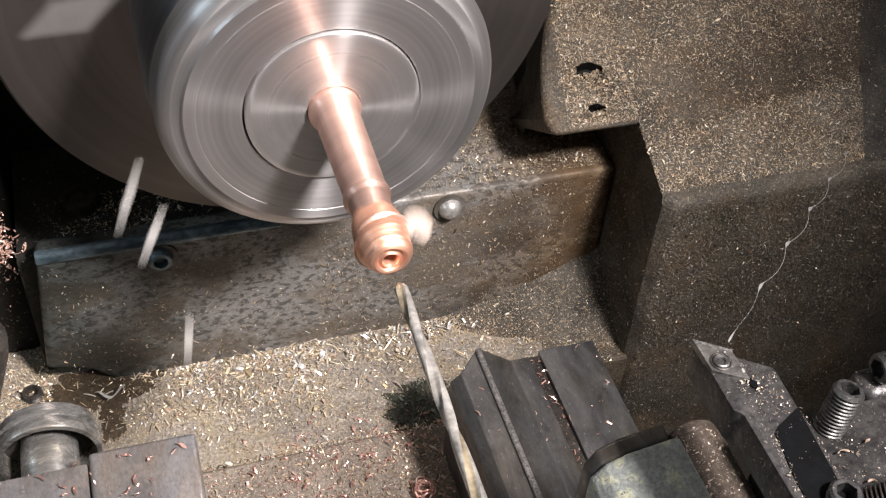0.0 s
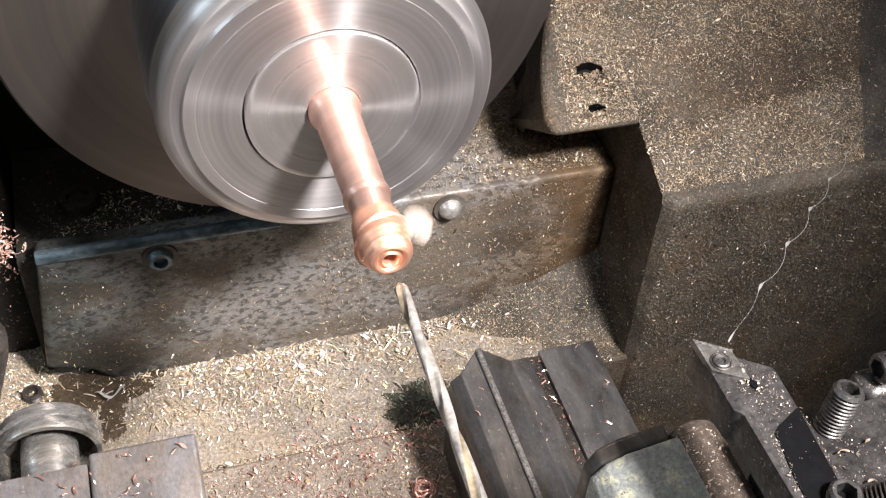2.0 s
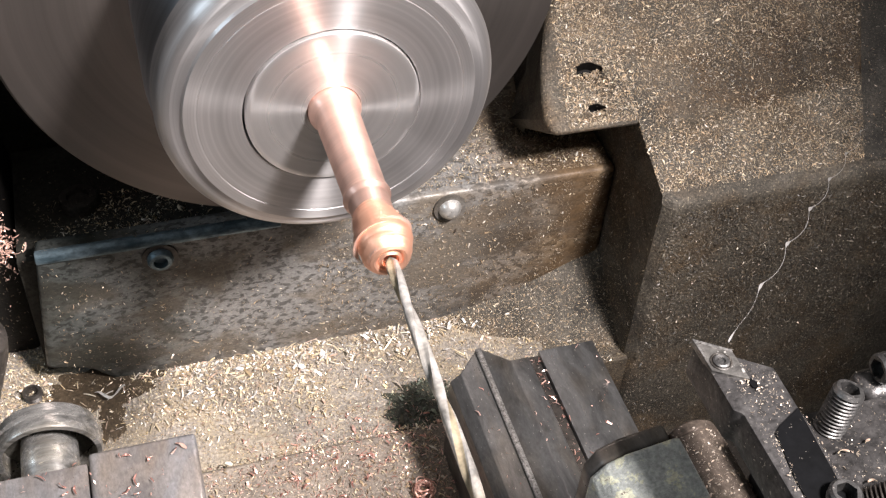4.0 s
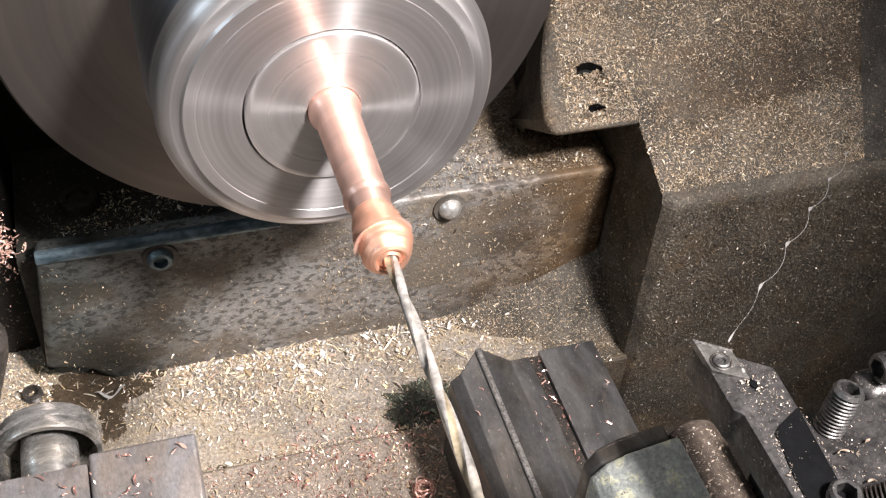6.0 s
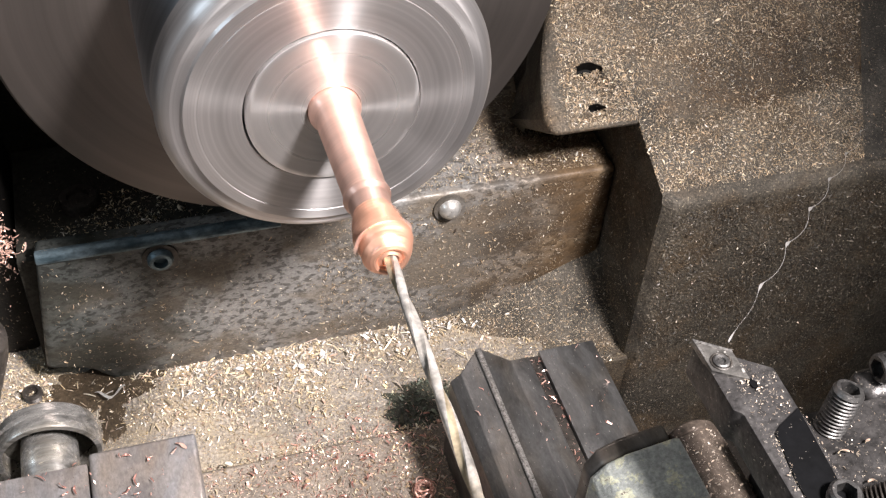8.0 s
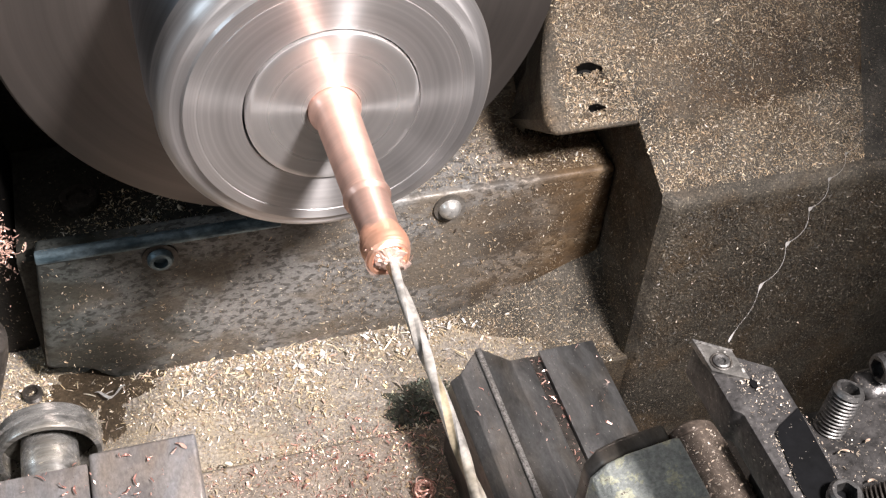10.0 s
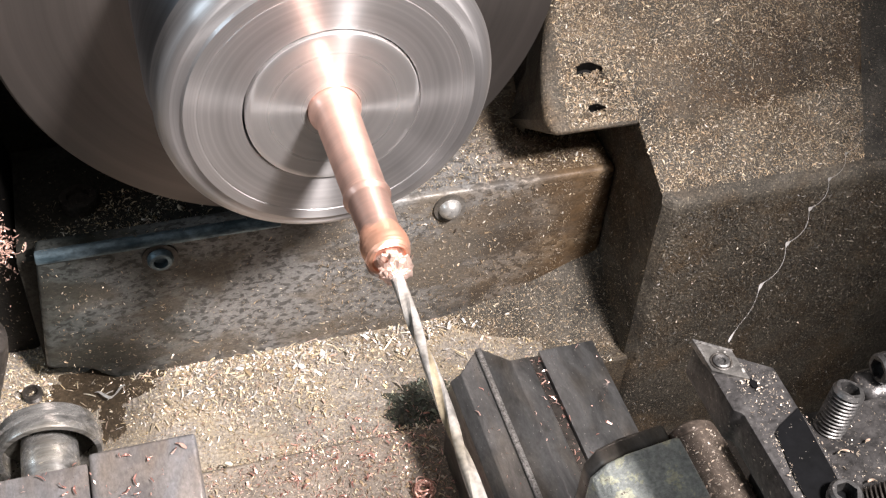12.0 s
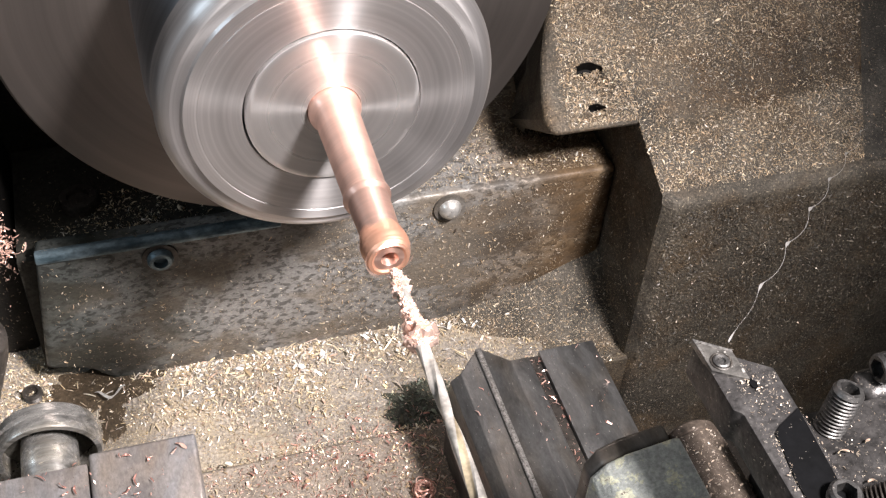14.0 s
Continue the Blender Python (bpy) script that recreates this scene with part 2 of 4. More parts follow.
M_BRASS = chip_metal("brass_chip", [(0.56, 0.42, 0.25), (0.88, 0.75, 0.52), (0.34, 0.25, 0.16), (0.95, 0.88, 0.72), (0.22, 0.16, 0.105), (0.72, 0.69, 0.65), (0.80, 0.63, 0.38), (0.46, 0.34, 0.21), (0.92, 0.82, 0.60), (0.28, 0.21, 0.15), (0.58, 0.50, 0.42), (0.66, 0.44, 0.33)], 0.34, 0.42)
M_DUST = chip_metal("fine_chip", [(0.13, 0.095, 0.062), (0.50, 0.37, 0.235), (0.24, 0.175, 0.115), (0.78, 0.67, 0.49), (0.06, 0.045, 0.033), (0.36, 0.26, 0.16), (0.70, 0.64, 0.55), (0.30, 0.21, 0.13), (0.58, 0.44, 0.28)], 0.5, 0.35)
M_DARKCHIP = chip_metal("dark_chip", [(0.05, 0.037, 0.026), (0.19, 0.143, 0.095), (0.085, 0.063, 0.043), (0.44, 0.39, 0.31), (0.035, 0.027, 0.02), (0.26, 0.25, 0.23), (0.15, 0.11, 0.07)], 0.4, 0.35)
M_GRIT = chip_metal("green_grit", [(0.030, 0.040, 0.028), (0.10, 0.12, 0.085), (0.06, 0.07, 0.05), (0.22, 0.25, 0.19), (0.02, 0.024, 0.018), (0.30, 0.27, 0.19)], 0.45, 0.2)
M_PALECHIP = chip_metal("pale_chip", [(0.66, 0.56, 0.45), (0.45, 0.36, 0.27), (0.80, 0.73, 0.64), (0.34, 0.26, 0.19), (0.72, 0.58, 0.46)], 0.4, 0.35)
M_REDCHIP = chip_metal("copper_chip", [(0.84, 0.52, 0.43), (0.95, 0.74, 0.65), (0.64, 0.33, 0.27), (0.88, 0.54, 0.44), (0.40, 0.18, 0.15)], 0.35, 0.7)
M_SWARF = chip_metal("copper_swarf", [(0.94, 0.62, 0.50), (0.95, 0.70, 0.60), (0.92, 0.56, 0.44)], 0.35, 0.8)
M_SILVER = chip_metal("steel_swarf", [(0.85, 0.83, 0.80), (0.62, 0.60, 0.57)], 0.38, 0.5)


# ---- mesh helpers ----
def mesh_of(bm, name, material, smooth=True):
    bmesh.ops.recalc_face_normals(bm, faces=bm.faces)
    me = bpy.data.meshes.new(name)
    bm.to_mesh(me)
    bm.free()
    for p in me.polygons:
        p.use_smooth = smooth
    if smooth:
        me.set_sharp_from_angle(angle=radians(38))
    me.materials.append(material)
    return me


def part(name, bm, material, parent=None, label="", at=None, smooth=True):
    ob = new(name, mesh_of(bm, name, material, smooth))
    if parent is not None:
        ob.parent = parent
    if at is not None:
        ob.matrix_basis = at
    if label:
        ob["label"] = label
    return ob


def thing(name, at, label, category, group="", kind=""):
    e = new(name)
    e.empty_display_size = 0.01
    e.matrix_basis = at
    return tagged(e, label, category, group, kind)


def bevel(bm, width, segments=2, min_angle=25):
    edges = [e for e in bm.edges if len(e.link_faces) == 2 and e.calc_face_angle(0) > radians(min_angle)]
    bmesh.ops.bevel(bm, geom=edges, offset=width, segments=segments, profile=0.6, affect="EDGES", clamp_overlap=True)
    return bm


def box(x0, x1, y0, y1, z0, z1, r=0.0008, seg=2):
    bm = bmesh.new()
    bmesh.ops.create_cube(bm, size=1, matrix=Matrix.Translation(((x0 + x1) / 2, (y0 + y1) / 2, (z0 + z1) / 2)) @ Matrix.Diagonal((x1 - x0, y1 - y0, z1 - z0, 1)))
    return bevel(bm, r, seg) if r else bm


def prism(outline, axis, a, b, r=0.0, seg=2):
    """An outline pushed along an axis from a to b. For axis x the outline is (y, z), for y (x, z), for z (x, y)."""
    bm = bmesh.new()
    ends = []
    for t in (a, b):
        ring = []
        for u, w in outline:
            co = {"x": (t, u, w), "y": (u, t, w), "z": (u, w, t)}[axis]
            ring.append(bm.verts.new(co))
        ends.append(ring)
    n = len(outline)
    bm.faces.new(ends[0])
    bm.faces.new(ends[1][::-1])
    for i in range(n):
        bm.faces.new((ends[0][i], ends[0][(i + 1) % n], ends[1][(i + 1) % n], ends[1][i]))
    bmesh.ops.recalc_face_normals(bm, faces=bm.faces)
    return bevel(bm, r, seg) if r else bm


def revolve(profile, n=96):
    """(radius, z) pairs turned round Z; a radius of 0 closes the end."""
    bm = bmesh.new()
    rings = []
    for rad, z in profile:
        if rad == 0:
            rings.append([bm.verts.new((0, 0, z))])
        else:
            rings.append([bm.verts.new((rad * math.cos(2 * math.pi * i / n), rad * math.sin(2 * math.pi * i / n), z)) for i in range(n)])
    for p, q in zip(rings, rings[1:]):
        for i in range(n):
            j = (i + 1) % n
            if len(p) == 1 and len(q) == 1:
                break
            if len(p) == 1:
                bm.faces.new((p[0], q[i], q[j]))
            elif len(q) == 1:
                bm.faces.new((p[i], p[j], q[0]))
            else:
                bm.faces.new((p[i], p[j], q[j], q[i]))
    return bm


def roughen(bm, cuts, amount, scale, keep=None):
    """Cut long faces and push the points a little, as on a sand casting."""
    bmesh.ops.triangulate(bm, faces=[f for f in bm.faces if len(f.verts) > 4])
    bmesh.ops.subdivide_edges(bm, edges=bm.edges[:], cuts=cuts, use_grid_fill=True)
    bm.normal_update()
    for v in bm.verts:
        v.co += v.normal * amount * noise.noise(v.co * scale)
    return bm


def flakes(name, places, sizes, material, parent=None, label="", seed=1, curl=0.6, tilt=0.35, category="metal chips", slim=(0.18, 0.45)):
    """Loose bent metal chips, joined in one heap. places: n x 6, point and surface normal."""
    rng = np.random.default_rng(seed)
    n = len(places)
    p, nrm = places[:, :3], places[:, 3:]
    ang = rng.uniform(0, 2 * np.pi, n)
    ref = np.where(np.abs(nrm[:, :1]) < 0.8, [[1.0, 0, 0]], [[0, 1.0, 0]])
    u = np.cross(nrm, ref)
    u /= np.linalg.norm(u, axis=1)[:, None]
    v = np.cross(nrm, u)
    d1 = u * np.cos(ang)[:, None] + v * np.sin(ang)[:, None] + nrm * rng.normal(0, tilt, n)[:, None]
    d1 /= np.linalg.norm(d1, axis=1)[:, None]
    d2 = np.cross(nrm + rng.normal(0, tilt, (n, 3)), d1)
    d2 /= np.linalg.norm(d2, axis=1)[:, None]
    d3 = np.cross(d1, d2)
    d3 *= np.sign((d3 * nrm).sum(1))[:, None]
    ln = sizes[:, None]
    wd = ln * rng.uniform(*slim, n)[:, None]
    lift = ln * 0.22
    verts = np.empty((n, 8, 3))
    arc, taper = (0.0, 0.75, 1.0, 0.35), (0.75, 1.0, 0.92, 0.6)
    for k in range(4):
        along = (k / 3 - 0.5) * ln
        up = lift * 0.4 + (arc[k] - 0.5) * ln * curl * 0.5 * rng.uniform(0.3, 1.0, n)[:, None]
        wk = wd * taper[k] * rng.uniform(0.45, 1.15, n)[:, None]
        verts[:, 2 * k] = p + d1 * along + d3 * np.maximum(up, ln * 0.03) - d2 * wk / 2
        verts[:, 2 * k + 1] = p + d1 * along + d3 * np.maximum(up, ln * 0.03) * 1.1 + d2 * wk / 2
    faces = np.array([[0, 1, 3, 2], [2, 3, 5, 4], [4, 5, 7, 6]])
    allf = (faces[None] + 8 * np.arange(n)[:, None, None]).reshape(-1, 4)
    me = bpy.data.meshes.new(name)
    me.from_pydata(verts.reshape(-1, 3).tolist(), [], allf.tolist())
    me.materials.append(material)
    ob = new(name, me)
    if parent is not None:
        ob.parent = parent
    return tagged(ob, label, category if parent is None else "", "", "stuff")


def on_patch(rng, n, origin, a, b, falloff=None):
    """n random places on the patch origin + s a + t b."""
    s, t = rng.uniform(0, 1, n), rng.uniform(0, 1, n)
    if falloff is not None:
        keep = rng.uniform(0, 1, n) < falloff(s, t)
        s, t = s[keep], t[keep]
    o, a, b = (np.array(q, float) for q in (origin, a, b))
    pts = o + s[:, None] * a + t[:, None] * b
    nn = np.cross(a, b)
    nn /= np.linalg.norm(nn)
    if nn[2] < 0 or (abs(nn[2]) < 1e-6 and nn[1] > 0):
        nn = -nn
    return np.hstack([pts, np.repeat(nn[None], len(pts), 0)])


def round_patch(rng, n, x, z, rad, y0, y1):
    """n random places on the upper side of a bar along Y."""
    a = rng.uniform(0.25, 2.9, n)
    nn = np.stack([np.cos(a), np.zeros(n), np.sin(a)], 1)
    return np.hstack([np.stack([x + rad * nn[:, 0], rng.uniform(y0, y1, n), z + rad * nn[:, 2]], 1), nn])


TURN_Y = Matrix.Rotation(radians(90), 4, "X")      # local Z to world -Y, towards the tool slide


# ---- plain workshop that closes the place ----
M_WALL = worn_surface("grey_wall_paint", (0.42, 0.41, 0.39), (0.52, 0.51, 0.49), 60, 0.0, (0.6, 0.8), None, 0.0005, (1, 1, 1), 2.0, 0.08)
M_CONCRETE = worn_surface("concrete", (0.20, 0.19, 0.18), (0.32, 0.31, 0.29), 40, 0.0, (0.7, 0.9), None, 0.001, (1, 1, 1), 1.5, 0.15)
room = [("wall_north", (-2.1, 2.1, 2.0, 2.1, -0.9, 1.7)), ("wall_south", (-2.1, 2.1, -2.1, -2.0, -0.9, 1.7)), ("wall_east", (2.0, 2.1, -1.998, 1.998, -0.9, 1.7)), ("wall_west", (-2.1, -2.0, -1.998, 1.998, -0.9, 1.7))]
for name, dims in room:
    tagged(part(name, box(*dims, 0), M_WALL, smooth=False), "plain grey painted workshop wall", "wall", kind="structure")
tagged(part("floor", box(-2.1, 2.1, -2.1, 2.1, -1.0, -0.9, 0), M_CONCRETE, smooth=False), "plain grey concrete workshop floor", "floor", kind="structure")

# ---- the machine bed ----
bed = thing("lathe_bed", Matrix(), "grimy cast machine bed strewn with brass and copper chips", "machine bed", kind="structure")
part("bed_plate", box(-0.45, 0.0785, -0.45, 0.45, -0.0599, 0.0, 0), M_BED, bed, smooth=False)
part("bed_plate", box(0.0786, 0.1056, 0.0158, 0.45, -0.0599, -0.0001, 0), M_CAST, bed, smooth=False)
part("pedestal", box(-0.40, 0.40, -0.40, 0.40, -0.90, -0.0752, 0.01), M_PIT, bed, "dark machine pedestal")
part("lower_pan", box(-0.45, 0.45, -0.45, 0.45, -0.075, -0.060, 0), M_DARK, bed, "black oily chip pan", smooth=False)
bm = prism([(-0.43, -0.02), (-0.43, 0.0045), (0.002, 0.0045), (0.0048, 0.001), (0.0048, -0.02)], "x", -0.43, 0.0783, 0.0006)
part("raised_strip", bm, M_STRIP, bed, "low brown strip along the bed")

M_SLUDGE_SHADE = worn_surface("sludge_shade_patch", (0.020, 0.022, 0.016), (0.075, 0.075, 0.055), 900, 0.1, (0.3, 0.55), (0.66, (0.35, 0.3, 0.2), 1300), 0.0004)


# brown of the slab-foot sludge and of the spindle's painted shadow
M_TAR_SHADE = worn_surface("brown_sludge_and_shade", (0.022, 0.016, 0.010), (0.085, 0.062, 0.040), 900, 0.1, (0.3, 0.55), (0.68, (0.35, 0.3, 0.2), 1300), 0.0004)


def sludge(x, y, rx, ry, seed, label, material=M_SLUDGE_SHADE):
    bm = bmesh.new()
    mid = bm.verts.new((x, y, 0.00035))
    rim, outer = [], []
    for i in range(120):
        a = 2 * math.pi * i / 120
        k = 1 + 0.40 * noise.noise(Vector((2.2 * math.cos(a), 2.2 * math.sin(a), seed))) + 0.30 * noise.noise(Vector((6 * math.cos(a), 6 * math.sin(a), seed)))
        rim.append(bm.verts.new((x + 0.6 * rx * k * math.cos(a), y + 0.6 * ry * k * math.sin(a), 0.0003)))
        outer.append(bm.verts.new((x + rx * k * math.cos(a), y + ry * k * math.sin(a), 0.0001)))
    for i in range(120):
        j = (i + 1) % 120
        bm.faces.new((mid, rim[i], rim[j]))
        bm.faces.new((rim[i], outer[i], outer[j], rim[j]))
    return part("sludge_shade_patch", bm, material, bed, label)


# green sludge whose dark colour also paints the dovetail block's shadow
sludge(0.0330, 0.0130, 0.0135, 0.0105, 5, "patch of green oily sludge darkened as the dovetail block's shadow")
sludge(-0.0680, 0.0462, 0.0190, 0.0085, 8, "dark brown oily sludge at the slab foot", M_TAR_SHADE)
# this patch paints the spindle's shadow on the bed
sludge(-0.0655, 0.0330, 0.0040, 0.0090, 9, "dark brown patch painted as the shadow beside the spindle", M_TAR_SHADE)

# ---- headstock: base slab and casting ----
head = thing("headstock_casting", Matrix(), "oily cast-iron lathe headstock caked with fine brass chips", "headstock", kind="structure")
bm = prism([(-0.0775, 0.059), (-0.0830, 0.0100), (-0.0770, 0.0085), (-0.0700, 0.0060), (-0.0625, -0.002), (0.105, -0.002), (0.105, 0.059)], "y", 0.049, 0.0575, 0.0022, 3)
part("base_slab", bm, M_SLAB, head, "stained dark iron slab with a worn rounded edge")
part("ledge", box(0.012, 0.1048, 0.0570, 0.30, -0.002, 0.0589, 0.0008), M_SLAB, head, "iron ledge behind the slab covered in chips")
part("pit_floor", box(-0.0840, 0.0118, 0.0577, 0.30, -0.002, 0.0500, 0), M_PIT, head, "black oily pit under the chuck")
bm = prism([(0.0482, 0.0566), (0.0482, 0.0582), (0.0490, 0.0595), (0.0500, 0.0600), (0.0513, 0.0601), (0.0515, 0.0562)], "x", -0.0778, -0.006, 0.0007)
part("edge_strip", bm, M_EDGE, head, "steel edge strip with a bluish sheen painted in")

S_DIR = Vector((0, 0.908, 0.416)).normalized()


def slope_z(y):
    return 0.0712 + 0.458 * (y - 0.0159)


def crease(x):
    return 0.0420 + 0.10 * (x - 0.105)


def cast_z(x, y):
    """Height of the casting's sloping top: sand-cast unevenness and a shallow valley along its crease."""
    d = y - crease(x)
    dip = 0.0030 * math.exp(-(d / 0.0050) ** 2) * min(1.0, max(0.0, (x - 0.108) / 0.012))
    rough = 0.0006 * noise.noise(Vector((x * 60, y * 60, 1.0))) + 0.00025 * noise.noise(Vector((x * 260, y * 260, 4.0)))
    return slope_z(y) + 0.0002 - dip + rough * min(1.0, max(0.0, (x - 0.1045) / 0.006))


def cast_end(y):
    """Ragged right end of the casting's top."""
    return 0.1748 + 0.42 * (y - 0.0186) + 0.0012 * noise.noise(Vector((y * 260, 0.0, 8.0)))


def casting_mesh():
    front, radius, lean = 0.0157, 0.0050, math.atan(0.458)
    turned_by = math.pi / 2 - lean
    tangent = radius * math.tan(turned_by / 2)
    corner = slope_z(front)
    section = [(front, -0.060 + (corner - tangent + 0.060) * i / 14) for i in range(14)]
    for i in range(9):
        ang = math.pi - turned_by * i / 8
        section.append((front + radius + radius * math.cos(ang), corner - tangent + radius * math.sin(ang)))
    y1 = section[-1][0]
    flat_from = len(section)
    section += [(y1 + (0.20 - y1) * ((i + 1) / 90) ** 1.25, None) for i in range(90)]
    bm = bmesh.new()
    cols = []
    for j in range(57):
        u = (j / 56) ** 1.25
        col = []
        for k, (y, z) in enumerate(section):
            x = 0.105 + ((cast_end(y) if k >= flat_from else 0.215) - 0.105) * u
            cut = max(0.0, 1 - (x - 0.105) / 0.0030)
            if k < flat_from:
                co = (x, y + 0.0026 * cut + 0.0004 * noise.noise(Vector((x * 90, z * 90, 6.0))), z)
            else:
                co = (x, y, cast_z(x, y) - (0.0007 * cut if y < 0.040 else 0.0))
            col.append(bm.verts.new(co))
        col.append(bm.verts.new((col[-1].co.x, 0.30, slope_z(0.20))))
        col.append(bm.verts.new((col[-1].co.x, 0.30, -0.060)))
        cols.append(col)
    n = len(cols[0])
    for p, q in zip(cols, cols[1:]):
        for k in range(n):
            bm.faces.new((p[k], p[(k + 1) % n], q[(k + 1) % n], q[k]))
    caps = [bm.faces.new(cols[0]), bm.faces.new(cols[-1][::-1])]
    bmesh.ops.triangulate(bm, faces=caps)
    return bm


part("side_casting", casting_mesh(), M_CREASED, head, "rough casting dusted with brass chips")
bm = prism([(0.0166, -0.060), (0.0166, 0.0560), (0.0210, 0.0640), (0.060, slope_z(0.060) - 0.006), (0.20, slope_z(0.20) - 0.006), (0.30, slope_z(0.20)), (0.30, -0.060)], "x", 0.160, 0.42, 0.0030, 3)
part("side_casting", roughen(bm, 6, 0.0008, 60), M_SHADED_CAST, head, "casting beyond the ragged edge with its shade put into the colour")
part("side_casting", prism([(0.0160, -0.060), (0.0160, 0.0545), (0.0195, 0.0630), (0.0200, 0.0620), (0.01645, 0.0540), (0.01645, -0.060)], "x", 0.214, 0.42), M_CAST, head, "rough front of the farther casting")

# overhanging block with two holes
top = [(0.1050, 0.0408), (0.0785, 0.0410), (0.0762, 0.0424), (0.0752, 0.0465), (0.0765, 0.054), (0.0800, 0.066), (0.0860, 0.080), (0.0925, 0.088), (0.0990, 0.20), (0.1050, 0.20)]
bm = bmesh.new()
upper = [bm.verts.new((x, y, slope_z(y) + 0.0002)) for x, y in top]
lower = [bm.verts.new((min(x + 0.003, 0.1050), y + (0.034 if y < 0.050 else 0.016 if y < 0.09 else 0.0), 0.0592 + 0.5 * max(0.0, min(y, 0.09) - 0.050))) for x, y in top]
bm.faces.new(upper)
bm.faces.new(lower[::-1])
for i in range(len(top)):
    j = (i + 1) % len(top)
    bm.faces.new((upper[i], upper[j], lower[j], lower[i]))
bmesh.ops.recalc_face_normals(bm, faces=bm.faces)
rim = set(upper)
edges = [e for e in bm.edges if set(e.verts) <= rim and min(v.co.x for v in e.verts) < 0.104 and max(v.co.y for v in e.verts) < 0.19]
bmesh.ops.bevel(bm, geom=edges, offset=0.0026, segments=4, profile=0.5, affect="EDGES", clamp_overlap=True)
block = part("overhanging_block", bm, M_CREASED, head, "rough block with two dark chip-strewn holes")
cutters = []
HOLES = ((0.0942, 0.0598, 0.0046, 0.0029), (0.0929, 0.0475, 0.0029, 0.0019))
for x, y, rad, tall in HOLES:
    bm = revolve([(0, -0.0034), (0.80, -0.0034), (0.97, -0.0012), (1.0, 0.0), (1.05, 0.010), (0, 0.010)], 40)
    for v in bm.verts:
        wob = 1 + 0.16 * noise.noise(Vector((v.co.x * 1.7, v.co.y * 1.7, 30 * x)))
        v.co.x, v.co.y = v.co.x * rad * wob, v.co.y * tall * wob
    # near-black walls put the shade of the holes into their colour
    c = part("cutter", bm, M_BLACK)
    c.matrix_basis = Matrix.Translation((x, y, slope_z(y))) @ Matrix.Rotation(radians(24.6), 4, "X") @ Matrix.Rotation(radians(-7), 4, "Z")
    md = block.modifiers.new("hole", "BOOLEAN")
    md.object, md.solver, md.material_mode = c, "EXACT", "TRANSFER"
    cutters.append(c)
bpy.context.view_layer.update()
done = bpy.data.meshes.new_from_object(block.evaluated_get(bpy.context.evaluated_depsgraph_get()))
block.modifiers.clear()
block.data = done
for c in cutters:
    bpy.data.objects.remove(c)

def fillet(s, t):
    x = 0.040 + 0.067 * s
    y = 0.0500 - 0.030 * t * s ** 0.6
    return Vector((x, y, 0.025 * s ** 1.5 * (1 - t) ** 1.4 - 0.0004 + 0.0012 * noise.noise(Vector((x * 90, y * 90, 3))) * s * (1 - t)))


# chips heaped in the corner between slab and casting
bm = bmesh.new()
N = 18
grid = {}
for i in range(N + 1):
    for j in range(N + 1):
        grid[i, j] = bm.verts.new(fillet(i / N, j / N))
for i in range(N):
    for j in range(N):
        bm.faces.new((grid[i, j], grid[i + 1, j], grid[i + 1, j + 1], grid[i, j + 1]))
part("corner_fillet", bm, M_CAST, head, "cast fillet covered in fine chips")


def cap_screw(parent, x, z, rad, label, domed=False):
    socket = [(0, -0.004), (rad * 0.95, -0.004), (rad, -0.001), (rad * 0.98, 0.0016), (rad * 0.8, 0.0026), (rad * 0.55, 0.0027), (rad * 0.5, 0.0008), (0, 0.0006)]
    dome = [(0, -0.004), (rad * 0.95, -0.004), (rad, 0.0), (rad * 0.93, 0.0014), (rad * 0.75, 0.0027), (rad * 0.45, 0.0036), (rad * 0.2, 0.0039), (0, 0.0040)]
    e = part("bolt", revolve(dome if domed else socket, 32),
             M_DOME if domed else M_EDGE, parent, label, Matrix.Translation((x, 0.0488, z)) @ TURN_Y)
    part("washer", revolve([(rad * 0.9, -0.0002), (rad * 1.35, -0.0002), (rad * 1.35, 0.0006), (rad * 0.9, 0.0008)], 32), M_SLAB if domed else M_DARK, e)
    return e


cap_screw(head, -0.0430, 0.0518, 0.0040, "black socket screw")
cap_screw(head, 0.0478, 0.0532, 0.0039, "dull rounded bolt head", True)

pit_bolt = part("bolt", revolve([(0, -0.002), (0.0058, -0.002), (0.0060, 0.0030), (0.0056, 0.0038), (0.0036, 0.0040), (0.0033, 0.0022), (0, 0.0020)], 32), M_DARK, head, "black oily bolt down in the pit", Matrix.Translation((-0.0644, 0.0793, 0.0502)))

# dark wall behind the backplate
part("rear_wall", box(-0.45, 0.0748, 0.110, 0.30, 0.0, 0.30, 0.002), M_DARK, head, "black oily rear wall")
part("left_wall", box(-0.45, -0.0850, 0.067, 0.1098, 0.0, 0.10, 0.003), M_BLACK, head, "black oily casting")

# ---- chuck and work ----
chuck = thing("collet_chuck", Matrix.Translation((0, 0, AXIS_Z)), "spinning bright turned-steel collet chuck with a large backplate", "lathe chuck")
part("backplate", revolve([(0, -0.075), (0.0760, -0.075), (0.0772, -0.0738), (0.0772, -0.0545), (0.0762, -0.053), (0.062, -0.0530), (0.030, -0.0528), (0, -0.053)], 160),
     M_PLATE, chuck, "wide brownish steel backplate", TURN_Y)
part("chuck_body", revolve([(0, -0.0531), (0.0405, -0.0531), (0.0405, -0.020), (0.0401, -0.0188), (0.0396, -0.0120), (0, -0.0120)], 160), M_BODY, chuck, "", TURN_Y)
